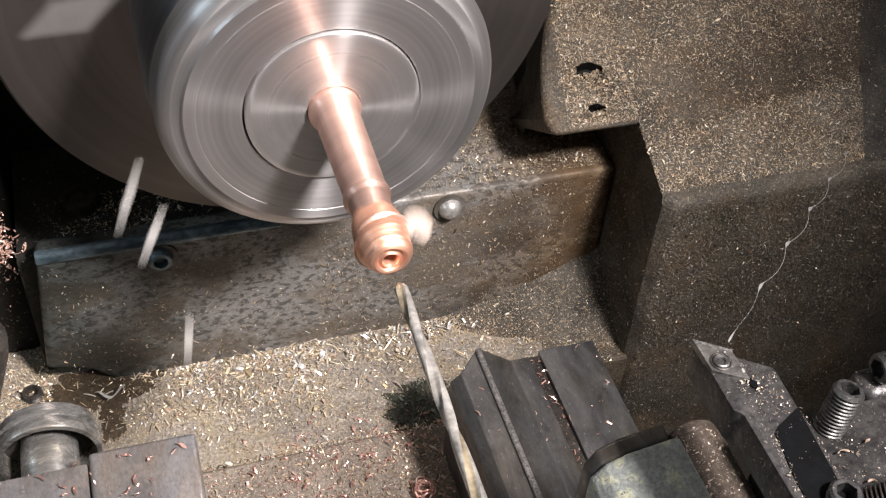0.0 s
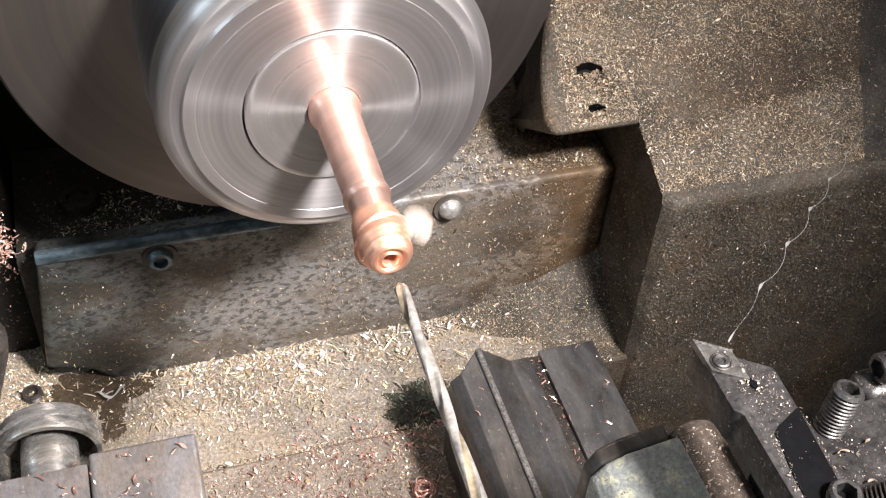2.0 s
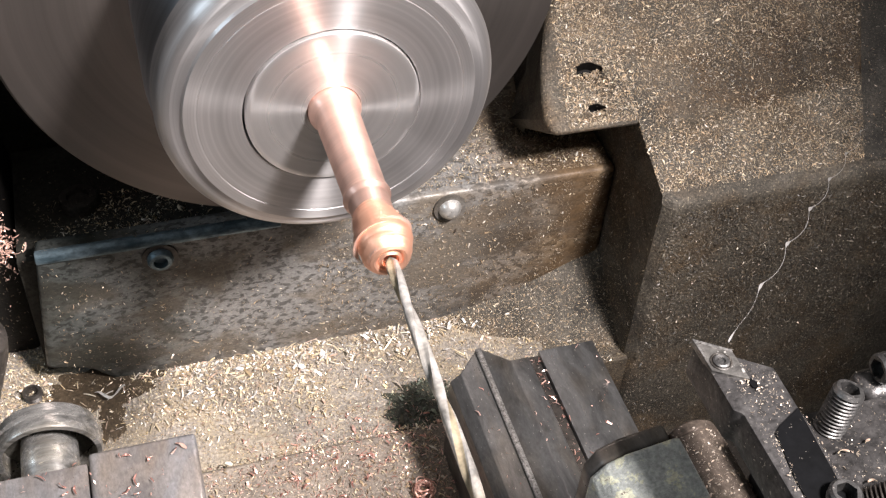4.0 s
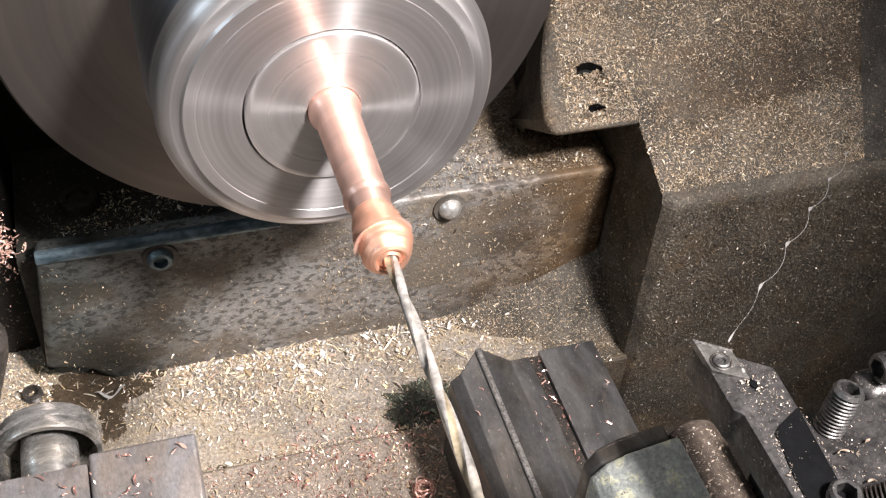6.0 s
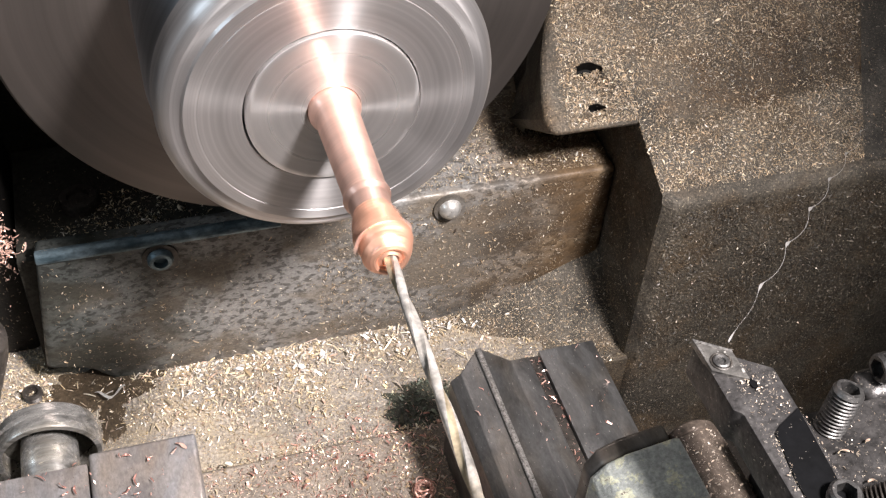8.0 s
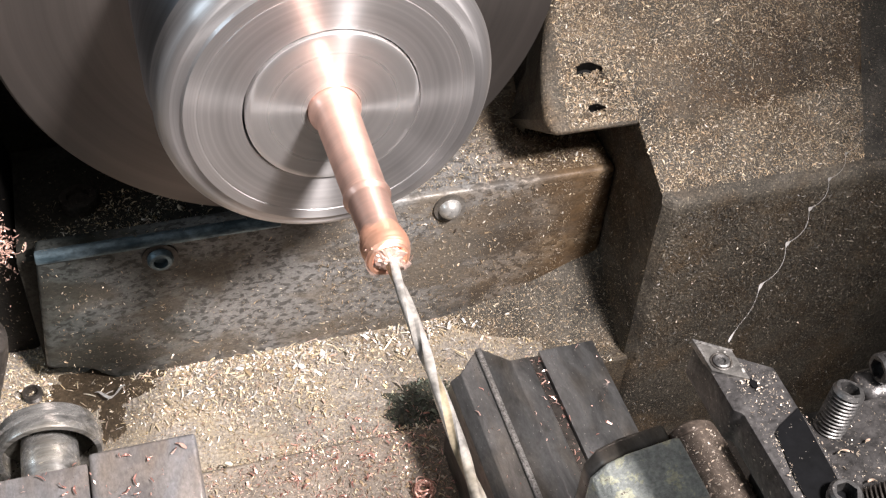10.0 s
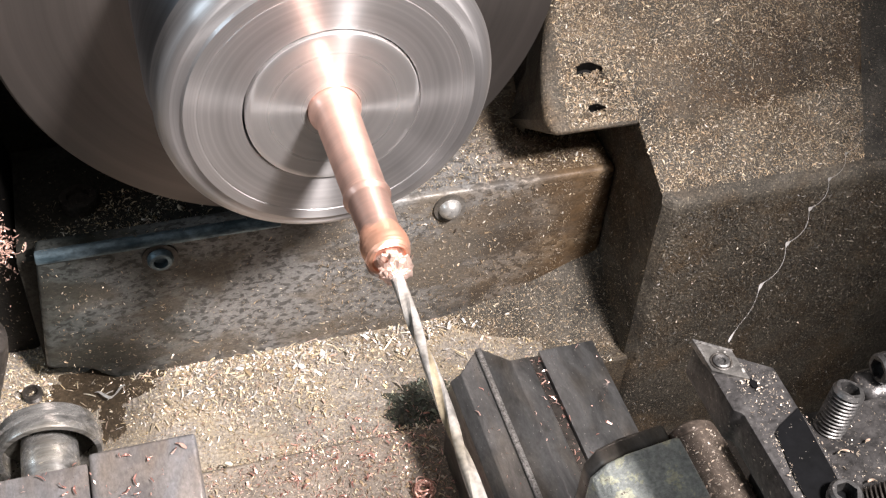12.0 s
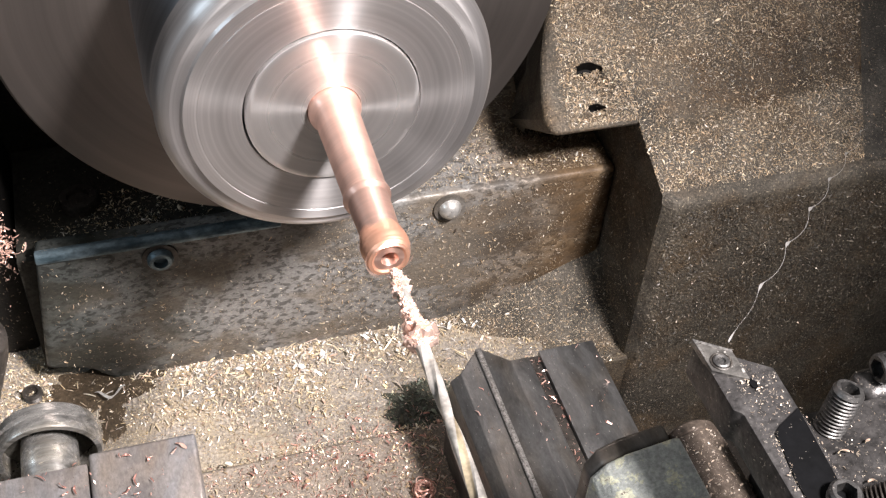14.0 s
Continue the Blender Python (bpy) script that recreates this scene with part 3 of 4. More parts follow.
part("nose_ring", revolve([(0.0212, -0.0122), (0.0396, -0.0122), (0.0397, -0.0066), (0.0392, -0.0046), (0.0377, -0.0028), (0.0366, -0.0022), (0.0364, -0.0021), (0.0342, -0.0018), (0.0341, -0.0017), (0.0339, -0.0009), (0.0338, -0.0008), (0.0312, -0.0008), (0.0311, -0.0009),
                           (0.0308, -0.0009), (0.0307, -0.0008), (0.0250, -0.0008), (0.0209, -0.0008), (0.0208, -0.0009), (0.0207, -0.0012), (0.0207, -0.006), (0.0212, -0.0122)], 160),
     M_STEEL, chuck, "", TURN_Y)
part("collet", revolve([(0.0, -0.012), (0.0200, -0.012), (0.02035, -0.0008), (0.0202, -0.0001), (0.0200, 0.0), (0.0188, 0.0), (0.0066, 0.0), (0.0064, 0.0), (0.0062, -0.0003), (0.0062, -0.004), (0, -0.004)], 128), M_FACE, chuck, "bright polished collet face", TURN_Y)
# shallow marks that break the round
for a, rr, ll in ((20, 0.0335, 0.004), (140, 0.0325, 0.006), (265, 0.0335, 0.005)):
    part("wrench_hole", revolve([(0, 0), (0.0011, 0), (0.0011, 0.0001), (0, 0.0001)], 16), M_DARK, chuck, "",
         Matrix.Rotation(radians(a), 4, "Y") @ Matrix.Translation((rr - 0.0010, 0.0010, 0)) @ TURN_Y)

rod = tagged(part("copper_rod", revolve([(0, -0.004), (0.0060, -0.004), (0.0061, 0.0012), (0.0056, 0.0020), (0.0052, 0.0028), (0.0050, 0.012), (0.00475, 0.0300), (0.00478, 0.0301), (0.00512, 0.0304), (0.0052, 0.0308), (0.0051, 0.0313), (0.00455, 0.0320), (0.00449, 0.0323), (0.00447, 0.0327),
                                          (0.00425, 0.0385), (0.00418, 0.0415), (0.00424, 0.0430), (0.00436, 0.0450), (0.00454, 0.0464), (0.00460, 0.0474), (0.00452, 0.0485), (0.0042, 0.0492), (0.0018, 0.0494), (0.0016, 0.0489), (0.0016, 0.026), (0, 0.0255)], 96),
             M_COPPER), "shiny turned copper rod gripped in the collet, drilled at its end", "copper rod")
rod.matrix_basis = Matrix.Translation((0, 0, AXIS_Z)) @ TURN_Y


def ribbon(points, width, thick, normal_turn=0.0):
    """A thin curled metal ribbon along points."""
    bm = bmesh.new()
    rows = []
    n = len(points)
    for i, p in enumerate(points):
        q = (points[min(i + 1, n - 1)] - points[max(i - 1, 0)]).normalized()
        side = q.cross(Vector((0.3, 0.5, 0.8))).normalized()
        side = Matrix.Rotation(normal_turn * i, 3, q) @ side
        up = q.cross(side)
        w = width * (0.35 + 0.65 * math.sin(math.pi * (i + 0.5) / n)) / 2
        rows.append([bm.verts.new(p + side * a * w + up * b * thick / 2) for a, b in ((-1, -1), (1, -1), (1, 1), (-1, 1))])
    for a, b in zip(rows, rows[1:]):
        for k in range(4):
            bm.faces.new((a[k], a[(k + 1) % 4], b[(k + 1) % 4], b[k]))
    bm.faces.new(rows[0])
    bm.faces.new(rows[-1][::-1])
    return bm


def nest(seed, turns, rad, length, width, wild=0.25, taper=1.0):
    """One strand of swarf wound in loops round local Z: a narrow start, a bulge, a narrower end."""
    pts = []
    steps = int(turns * 18)
    for i in range(steps):
        u = i / steps
        a = u * turns * 2 * math.pi
        shape = 0.72 + 0.36 * math.sin(math.pi * min(1.0, u * 1.25)) ** 1.2 - 0.10 * taper * u
        r = rad * shape * (1 + wild * noise.noise(Vector((a * 0.55, 3.1, seed))))
        pts.append(Vector((r * math.cos(a), r * math.sin(a), length * (u - 0.5) + length * 0.5 * wild * noise.noise(Vector((a * 0.6, seed, 7))))))
    return ribbon(pts, width, 0.00012, 0.02)


def bulb_mesh(outline, lumps=0.11):
    """Fine swarf wound into a lumpy shape round local Z."""
    fine = []
    for (r0, z0), (r1, z1) in zip(outline, outline[1:]):
        fine += [(r0 + (r1 - r0) * k / 6, z0 + (z1 - z0) * k / 6) for k in range(6)]
    bm = revolve(fine, 96)
    for v in bm.verts:
        a = math.atan2(v.co.y, v.co.x)
        wind = 0.003 * math.sin(v.co.z * 9500 + a) + 0.003 * math.sin(v.co.z * 5200 - 2 * a)
        k = 1 + wind + lumps * noise.noise(Vector((1.3 * math.cos(a), 1.3 * math.sin(a), v.co.z * 260)))
        v.co.x, v.co.y = v.co.x * k, v.co.y * k
    return bm


ONION = [(0.0042, -0.0074), (0.0045, -0.0062), (0.0051, -0.0046), (0.0054, -0.0030), (0.0057, -0.0012), (0.0058, 0.0006), (0.0057, 0.0020), (0.0054, 0.0034), (0.0052, 0.0046), (0.0047, 0.0056), (0.0041, 0.0064), (0.0034, 0.0068), (0.0029, 0.0066), (0.0026, 0.0062), (0.0022, 0.0064), (0.0018, 0.0067), (0.0015, 0.0060), (0.0014, 0.0040)]
M_BULB = chip_metal("hot_copper_swarf", [(0.95, 0.52, 0.36), (0.95, 0.52, 0.36)], 0.42, 0.85)
M_TAIL = chip_metal("pale_copper_swarf", [(0.80, 0.68, 0.60), (0.80, 0.68, 0.60)], 0.40, 0.5)
bulb = tagged(part("swarf_nest", bulb_mesh(ONION), M_BULB), "bulb of copper swarf wound tightly round the rod end", "swarf")
for k in range(2):
    a0 = 2.6 * k
    loop = [Vector(((0.0054 + 0.0007 * math.sin(2.2 * u)) * math.cos(a0 + 2.4 * u), (0.0054 + 0.0007 * math.sin(2.2 * u)) * math.sin(a0 + 2.4 * u), -0.001 + 0.0022 * k + 0.0014 * u)) for u in (i / 17 for i in range(18))]
    part("loose_strand", ribbon(loop, 0.0012, 0.00012, 0.03), M_SWARF, bulb)
tail_pts = [Vector((0.0046 + 0.0060 * i / 9, 0.0012 * math.sin(i * 0.5), -0.0012 + 0.0010 * math.cos(i * 0.6))) for i in range(10)]
part("loose_tail", ribbon(tail_pts, 0.0046, 0.00015, 0.05), M_TAIL, bulb, "loose bright end of swarf")

COLLAR = [(0.0041, -0.0060), (0.0045, -0.0044), (0.0050, -0.0024), (0.0051, -0.0010), (0.0048, 0.0006), (0.0046, 0.0014), (0.0043, 0.0021), (0.0036, 0.0022), (0.0030, 0.0018), (0.0022, 0.0012)]
burr = tagged(part("copper_burr", bulb_mesh(COLLAR, 0.09), M_BULB), "ragged bright copper burr wound round the rod's drilled tip", "swarf")
for k in range(3):
    curl = [Vector(((0.0036 + 0.0013 * u) * math.cos(1.9 * k + 2.2 * u), (0.0036 + 0.0013 * u) * math.sin(1.9 * k + 2.2 * u), 0.0017 - 0.0006 * k + 0.0012 * u * u)) for u in (i / 15 for i in range(16))]
    part("loose_strand", ribbon(curl, 0.0011, 0.00012, 0.04), M_SWARF, burr)

# ---- drill ----
def drill_mesh(rad, length, lead):
    bm = bmesh.new()
    outline = []
    for k in range(24):
        a = 2 * math.pi * k / 24
        c = abs(math.cos(a))
        outline.append((rad * (1.0 if c > 0.74 else 0.58 + 0.40 * (c / 0.74) ** 2), a))
    rows = []
    steps = 160
    for i in range(steps + 1):
        z = length * (i / steps)
        grow = min(1.0, 0.06 + z / (rad * 1.15))
        tw = 2 * math.pi * z / lead
        rows.append([bm.verts.new((r * grow * math.cos(a + tw), r * grow * math.sin(a + tw), z)) for r, a in outline])
    for p, q in zip(rows, rows[1:]):
        for k in range(24):
            bm.faces.new((p[k], p[(k + 1) % 24], q[(k + 1) % 24], q[k]))
    bm.faces.new(rows[0][::-1])
    bm.faces.new(rows[-1])
    return bm


# tan reflections of the flute painted as a second colour
M_FLUTE_TAN = worn_surface("tan_reflection_steel", (0.50, 0.40, 0.26), (0.72, 0.62, 0.45), 300, 0.6, (0.26, 0.42), None, 0.0)
drill = tagged(part("twist_drill", drill_mesh(0.00138, 0.150, 0.046), M_DRILL), "long slender bright steel twist drill lined up with the rod", "drill bit")


drill.data.materials.append(M_FLUTE_TAN)
for p in drill.data.polygons:
    k = p.index % 24
    if p.index < 160 * 24 and (4 <= k < 9):
        p.material_index = 1


def drill_at(tip):
    return Matrix.Translation((0, -tip, AXIS_Z)) @ TURN_Y


# copper swarf that the drill brings out
wads = []
def crumbs(seed, rad, length, wide=1.0):
    """A lumpy clot of fine swarf packed along local Z."""
    bm = bmesh.new()
    m, n = int(length / 0.00022), 30
    rows = []
    for i in range(m + 1):
        u = i / m
        end = math.sin(math.pi * min(1.0, 0.06 + 0.94 * u) if u < 0.5 else math.pi * (1 - u) + 1e-3) ** 0.45
        row = []
        for k in range(n):
            a = 2 * math.pi * k / n
            p = Vector((math.cos(a) * 1.6, math.sin(a) * 1.6, u * length * 900 + seed * 7.3))
            lump = 0.85 + 0.75 * noise.noise(p * 0.9) + 0.55 * abs(noise.noise(p * 2.1)) + 0.3 * noise.noise(p * 4.3)
            r = rad * max(0.35, lump) * end
            row.append(bm.verts.new((r * wide * math.cos(a), r * math.sin(a), length * (u - 0.5) + 0.0004 * noise.noise(p * 3))))
        rows.append(row)
    for p, q in zip(rows, rows[1:]):
        for k in range(n):
            bm.faces.new((p[k], p[(k + 1) % n], q[(k + 1) % n], q[k]))
    bm.faces.new(rows[0][::-1])
    bm.faces.new(rows[-1])
    return bm


for seed, rad, length, wide in ((11, 0.0016, 0.0085, 1.0), (12, 0.0015, 0.0100, 1.0), (13, 0.0028, 0.0054, 1.4)):
    wads.append(tagged(part("copper_clot", crumbs(seed, rad, length, wide), M_SWARF, smooth=False), "crumbly clot of copper swarf packed in the drill's flute", "swarf", "clots of copper swarf"))

# ---- tool slide, dovetail block ----
dove = thing("dovetail_block", Matrix(), "grey ground-steel dovetail block with sprinkled chips", "tool block")
outline = [(0.0316, 0.0), (0.0316, 0.0385), (0.0347, 0.0412), (0.0410, 0.0415), (0.0414, 0.0422), (0.0427, 0.0422), (0.0483, 0.0458), (0.0488, 0.0460), (0.0540, 0.0460), (0.0544, 0.0456), (0.0544, 0.0)]
bm = prism(outline, "y", -0.30, -0.0015, 0.0)
for v in bm.verts:
    if v.co.y > -0.05:
        v.co.y -= 0.0 if 0.0408 < v.co.x < 0.0429 else 0.0088 if v.co.x > 0.0429 else 0.0065
part("dovetail", bevel(bm, 0.0004, 2, 12), M_BLOCK, dove, "dovetail with a bright worn ridge")
part("ridge", prism([(0.0413, 0.0400), (0.0412, 0.0422), (0.0416, 0.0425), (0.0426, 0.0425), (0.0430, 0.0423), (0.0430, 0.0400)], "y", -0.30, -0.0011), M_WORN, dove, "bright worn ridge")
part("slot_bed", box(0.0545, 0.0576, -0.30, -0.0095, 0.0, 0.0446, 0.0003), M_DARK, dove, "slot filled with chips")
flat = thing("slide_block", Matrix(), "flat grey steel slide block with faint scratches", "tool block")
part("block", box(0.0577, 0.0750, -0.30, -0.0087, 0.0, 0.0460, 0.0007), M_BLOCK, flat)

# ---- clamp, tool holder and screws ----
clamp = thing("tool_clamp", Matrix(), "worn clamp casting with flaking greenish paint", "clamp")
bm = prism([(0.0345, 0.0), (0.0345, 0.0990), (0.0375, 0.1030), (0.0420, 0.1050), (0.0535, 0.1072), (0.0535, 0.0)], "y", -0.30, -0.0845, 0.0012, 3)
part("body", bm, M_GREEN, clamp, "grey-green painted body")
bm = prism([(0.0350, 0.02), (0.0350, 0.0975), (0.0372, 0.1018), (0.0420, 0.1042), (0.0520, 0.1062), (0.0520, 0.02)], "y", -0.0843, -0.0800, 0.0012, 3)
part("front_collar", bm, M_BLOCK, clamp, "smooth grey collar")

M_BAR = worn_surface("brown_oily_steel", (0.055, 0.042, 0.034), (0.20, 0.16, 0.13), 700, 0.4, (0.25, 0.45), (0.64, (0.4, 0.35, 0.3), 900), 0.0002)
bar = thing("round_bar", Matrix.Translation((0.0578, -0.0815, 0.1020)) @ TURN_Y, "dark oily round bar with chips stuck to it", "steel bar")
part("body", revolve([(0, 0.0031), (0.0058, 0.0031), (0.0063, 0.0036), (0.0063, 0.20), (0, 0.20)], 40), M_BAR, bar)
part("end_cap", revolve([(0, 0), (0.0048, 0), (0.0060, 0.0010), (0.0062, 0.0026), (0.0057, 0.0030), (0, 0.0030)], 40), M_BAR, bar, "worn rounded bar end")

# near-black tone for the shank's painted shadow and the pocket's shade
M_TOOL_SHADE = worn_surface("painted_tool_shade", (0.0022, 0.0023, 0.0026), (0.006, 0.0062, 0.007), 500, 0.0, (0.4, 0.7), (0.72, (0.2, 0.18, 0.16), 900), 0.00005, (1, 1, 1), 60, 0.3)
M_TOOL_SHADE.node_tree.nodes["Principled BSDF"].inputs["Specular IOR Level"].default_value = 0.08
holder = thing("tool_holder", Matrix(), "black square-shank turning tool holder dusted with chips", "tool holder")
Z = AXIS_Z
outline = [(0.0500, -0.0842), (0.0562, -0.0889), (0.0622, -0.0931), (0.0620, -0.1020), (0.0612, -0.30), (0.0512, -0.30), (0.0514, -0.1016), (0.0500, -0.1002)]
part("shank", prism(outline, "z", Z - 0.0088, Z - 0.0002, 0.0006, 2), M_HOLDER, holder)
insert_bm = prism([(0.0498, -0.0836), (0.0560, -0.0879), (0.0562, -0.0950), (0.0501, -0.0913)], "z", Z - 0.0012, Z + 0.0003, 0.0002)
ins = part("insert", insert_bm, M_INSERT, holder, "grey carbide diamond insert")
part("cutting_edge", prism([(0.04975, -0.08345), (0.0560, -0.08775), (0.0559, -0.0883), (0.0503, -0.0846), (0.0505, -0.0880), (0.0500, -0.0885)], "z", Z - 0.0004, Z + 0.0005, 0.0001), M_WORN, ins, "bright ground cutting edge")
part("insert_screw", revolve([(0, 0), (0.0015, 0), (0.0016, 0.0004), (0.0013, 0.0006), (0.0008, 0.0005), (0.0006, 0.0001), (0, 0.0001)], 28), M_SCREW, ins, "small star screw", Matrix.Translation((0.0527, -0.0899, Z + 0.0003)))
part("screw_seat", revolve([(0.0016, 0), (0.0020, 0), (0.0021, 0.0003), (0.0019, 0.0004), (0.0016, 0.0001)], 28), M_DARK, ins, "dark ring round the screw", Matrix.Translation((0.0527, -0.0899, Z + 0.0002)))
# flush black piece stands for the shade in the pocket
part("pocket_shade", prism([(0.0554, -0.0949), (0.0562, -0.0942), (0.0571, -0.0957), (0.0569, -0.0972), (0.0558, -0.0967)], "z", Z - 0.002, Z + 0.0002, 0.0002), M_TOOL_SHADE, holder, "black inlay painted as the relief pocket's shade")

# flat black patch: shadow along the shank's back edge, put into the colour
edge = []
shadow_outline = [(0.0616, -0.1029), (0.0605, -0.1199), (0.0600, -0.18), (0.0530, -0.18), (0.0534, -0.1171), (0.0548, -0.1069), (0.0566, -0.1055)]
for k, (p, q) in enumerate(zip(shadow_outline, shadow_outline[1:] + shadow_outline[:1])):
    p, q = Vector(p), Vector(q)
    n = max(1, int((q - p).length / 0.0006))
    for i in range(n):
        c = p.lerp(q, i / n)
        if k in (4, 5):
            c.x += 0.00025 * noise.noise(Vector((c.x * 300, c.y * 300, 2.0)))
        edge.append((c.x, c.y))
part("shank_shadow", prism(edge, "z", Z - 0.0003, Z + 0.0001), M_TOOL_SHADE, holder, "flat black patch painted as the shadow on the shank")

plate = thing("tool_plate", Matrix(), "dark steel tool plate littered with chips", "tool plate")
part("body", box(0.0640, 0.1300, -0.30, -0.0960, -0.0598, 0.1235, 0.0008), M_HOLDER, plate)
part("lug", box(0.0865, 0.1300, -0.0958, -0.0875, -0.0598, 0.1230, 0.0034, 3), M_HOLDER, plate)


def set_screw(base, lean, length, rad, label, group, material=M_SCREW):
    prof = [(0, 0), (rad, 0)]
    pitch = 0.00085
    k = int(length / pitch)
    for i in range(k):
        z = 0.0003 + i * pitch
        prof += [(rad * 0.80, z), (rad * 0.98, z + pitch * 0.42), (rad, z + pitch * 0.55), (rad * 0.98, z + pitch * 0.68)]
    prof += [(rad * 0.88, length - 0.0002), (rad * 0.84, length)]
    bm = revolve(prof, 40)
    # hex socket
    rim = sorted((v for v in bm.verts if abs(v.co.z - length) < 1e-6), key=lambda v: math.atan2(v.co.y, v.co.x))
    inner, deep = [], []
    for v in rim:
        a = math.atan2(v.co.y, v.co.x)
        h = rad * 0.58 / math.cos((a % (math.pi / 3)) - math.pi / 6)
        inner.append(bm.verts.new((h * math.cos(a), h * math.sin(a), length)))
        deep.append(bm.verts.new((h * math.cos(a), h * math.sin(a), length - 0.003)))
    n = len(rim)
    for i in range(n):
        j = (i + 1) % n
        bm.faces.new((rim[i], rim[j], inner[j], inner[i]))
        bm.faces.new((inner[i], inner[j], deep[j], deep[i]))
    bm.faces.new(deep)
    ob = tagged(part("set_screw", bm, material), label, "set screw", group)
    ob.matrix_basis = Matrix.Translation(base) @ Matrix.Rotation(radians(lean[0]), 4, "Y") @ Matrix.Rotation(radians(lean[1]), 4, "X")
    return ob


set_screw((0.0742, -0.1003, 0.1225), (11, -7), 0.0110, 0.0031, "bright threaded set screw with a hexagon socket", "set screws")
set_screw((0.0592, -0.1222, 0.1366), (0, 0), 0.0030, 0.0029, "short socket screw standing on the holder", "set screws")
set_screw((0.0705, -0.1185, 0.1232), (48, 14), 0.0130, 0.0040, "dark oily coarse-threaded screw lying at an angle", "set screws", M_DARK)
set_screw((0.1020, -0.0915, 0.1262), (-90, 0), 0.0125, 0.0032, "bright screw end lying on its side", "set screws")

# ---- collared spindle and blocks ----
lblock = thing("steel_block", Matrix(), "pair of plain grey steel blocks dotted with copper chips", "tool block")
part("block", box(-0.0672, -0.0421, -0.30, -0.0312, 0.0, 0.0700, 0.0012, 3), M_PALE, lblock)
part("block", box(-0.1100, -0.0674, -0.30, -0.0330, 0.0, 0.0685, 0.0006), M_PALE, lblock)
spin = thing("collared_spindle", Matrix.Translation((-0.0780, -0.0165, 0.0525)), "grey steel spindle with a grooved collar above the bed", "spindle")
part("collar", revolve([(0, -0.0075), (0.0118, -0.0075), (0.0128, -0.0068), (0.0129, -0.0044), (0.0120, -0.0039), (0.0120, -0.0031), (0.0129, -0.0026), (0.0131, 0.0), (0.0127, 0.0008), (0.0116, 0.0010), (0.0113, -0.0068), (0.0074, -0.0070), (0, -0.0070)], 72), M_SPINDLE, spin, "grooved steel collar", TURN_Y)
# black ring puts the bore's shade into the collar
part("bore_shade", revolve([(0.0071, -0.0052), (0.0112, -0.0050), (0.0111, -0.0064), (0.0071, -0.0064)], 56), M_PIT, spin, "black ring painted as the shade inside the collar", TURN_Y)
part("shaft", revolve([(0, -0.0069), (0.0070, -0.0069), (0.0071, 0.0050), (0.0068, 0.0054), (0.0068, 0.020), (0, 0.020)], 56), M_SPINDLE, spin, "", TURN_Y)

post = tagged(part("tool_post", revolve([(0, 0), (0.0075, 0), (0.0075, 0.060), (0.0068, 0.064), (0.004, 0.066), (0, 0.066)], 40), M_DARK), "dark grey round tool post at the slide's edge", "tool post")
post.matrix_basis = Matrix.Translation((-0.1005, -0.042, 0.0668)) @ Matrix.Rotation(radians(18), 4, "Y")
trng = np.random.default_rng(61)
tp = trng.normal(0, 1, (420, 3)) * np.array([0.0013, 0.0013, 0.0036]) + np.array([-0.0716, -0.036, 0.1450])
tn = trng.normal(0, 1, (420, 3))
tangle = flakes("copper_tangle", np.hstack([tp, tn / np.linalg.norm(tn, axis=1)[:, None]]), trng.gamma(2.0, 0.00020, 420) + 0.0003, M_SWARF, label="fuzzy clump of bright copper swarf caught on the tool post", seed=62, curl=1.3, tilt=1.0, category="swarf", slim=(0.12, 0.4))

M_THREAD = chip_metal("steel_thread", [(0.76, 0.74, 0.72), (0.70, 0.68, 0.66)], 0.30, 0.55)
# ---- long steel thread of swarf ----
a, b = Vector((0.0557, -0.0865, Z + 0.0014)), Vector((0.1800, 0.0290, 0.0790))
TURNS = 6.4
pts = []
for i in range(321):
    u = i / 320
    ph = 2 * math.pi * (TURNS * u - 0.55)
    r = 0.00075 * min(1, 5 * u)
    pts.append(a.lerp(b, u) + r * (math.cos(ph) * Vector((0.66, -0.75, 0.0)) + math.sin(ph) * Vector((0.3, 0.26, 0.92))))
bm = ribbon(pts, 0.00007, 0.00004, 0.0)
# the strip's flat side is widened once in every coil to shape the glints
for k, v in enumerate(bm.verts):
    u = (k // 4) / 320
    wide = 1 + 10.0 * max(0.0, math.cos(2 * math.pi * (TURNS * u - 0.05))) ** 5
    v.co = pts[k // 4] + (v.co - pts[k // 4]) * wide
tagged(part("steel_thread", bm, M_THREAD), "long thin coiled thread of bright steel swarf", "swarf")

set_screw((-0.0890, 0.0475, -0.001), (0, 0), 0.0042, 0.0032, "greasy socket screw half buried in chips", "set screws", M_DARK)
pts = [Vector((-0.0700 + 0.0095 * u, 0.0435 - 0.0050 * math.sin(3.0 * u) ** 2, 0.0015 + 0.0022 * math.sin(2.6 * u))) for u in (i / 15 for i in range(16))]
tagged(part("bent_shaving", ribbon(pts, 0.0009, 0.00015, 0.25), M_SILVER), "bent silvery shaving lying in oily chips", "metal chip")


def curl_mesh(length, width, bend, twist):
    pts = [Vector((length * (i / 11 - 0.5), bend * math.sin(math.pi * i / 11), 0.0004 + 0.35 * abs(bend) * math.sin(math.pi * i / 11))) for i in range(12)]
    return ribbon(pts, width, 0.00014, twist)


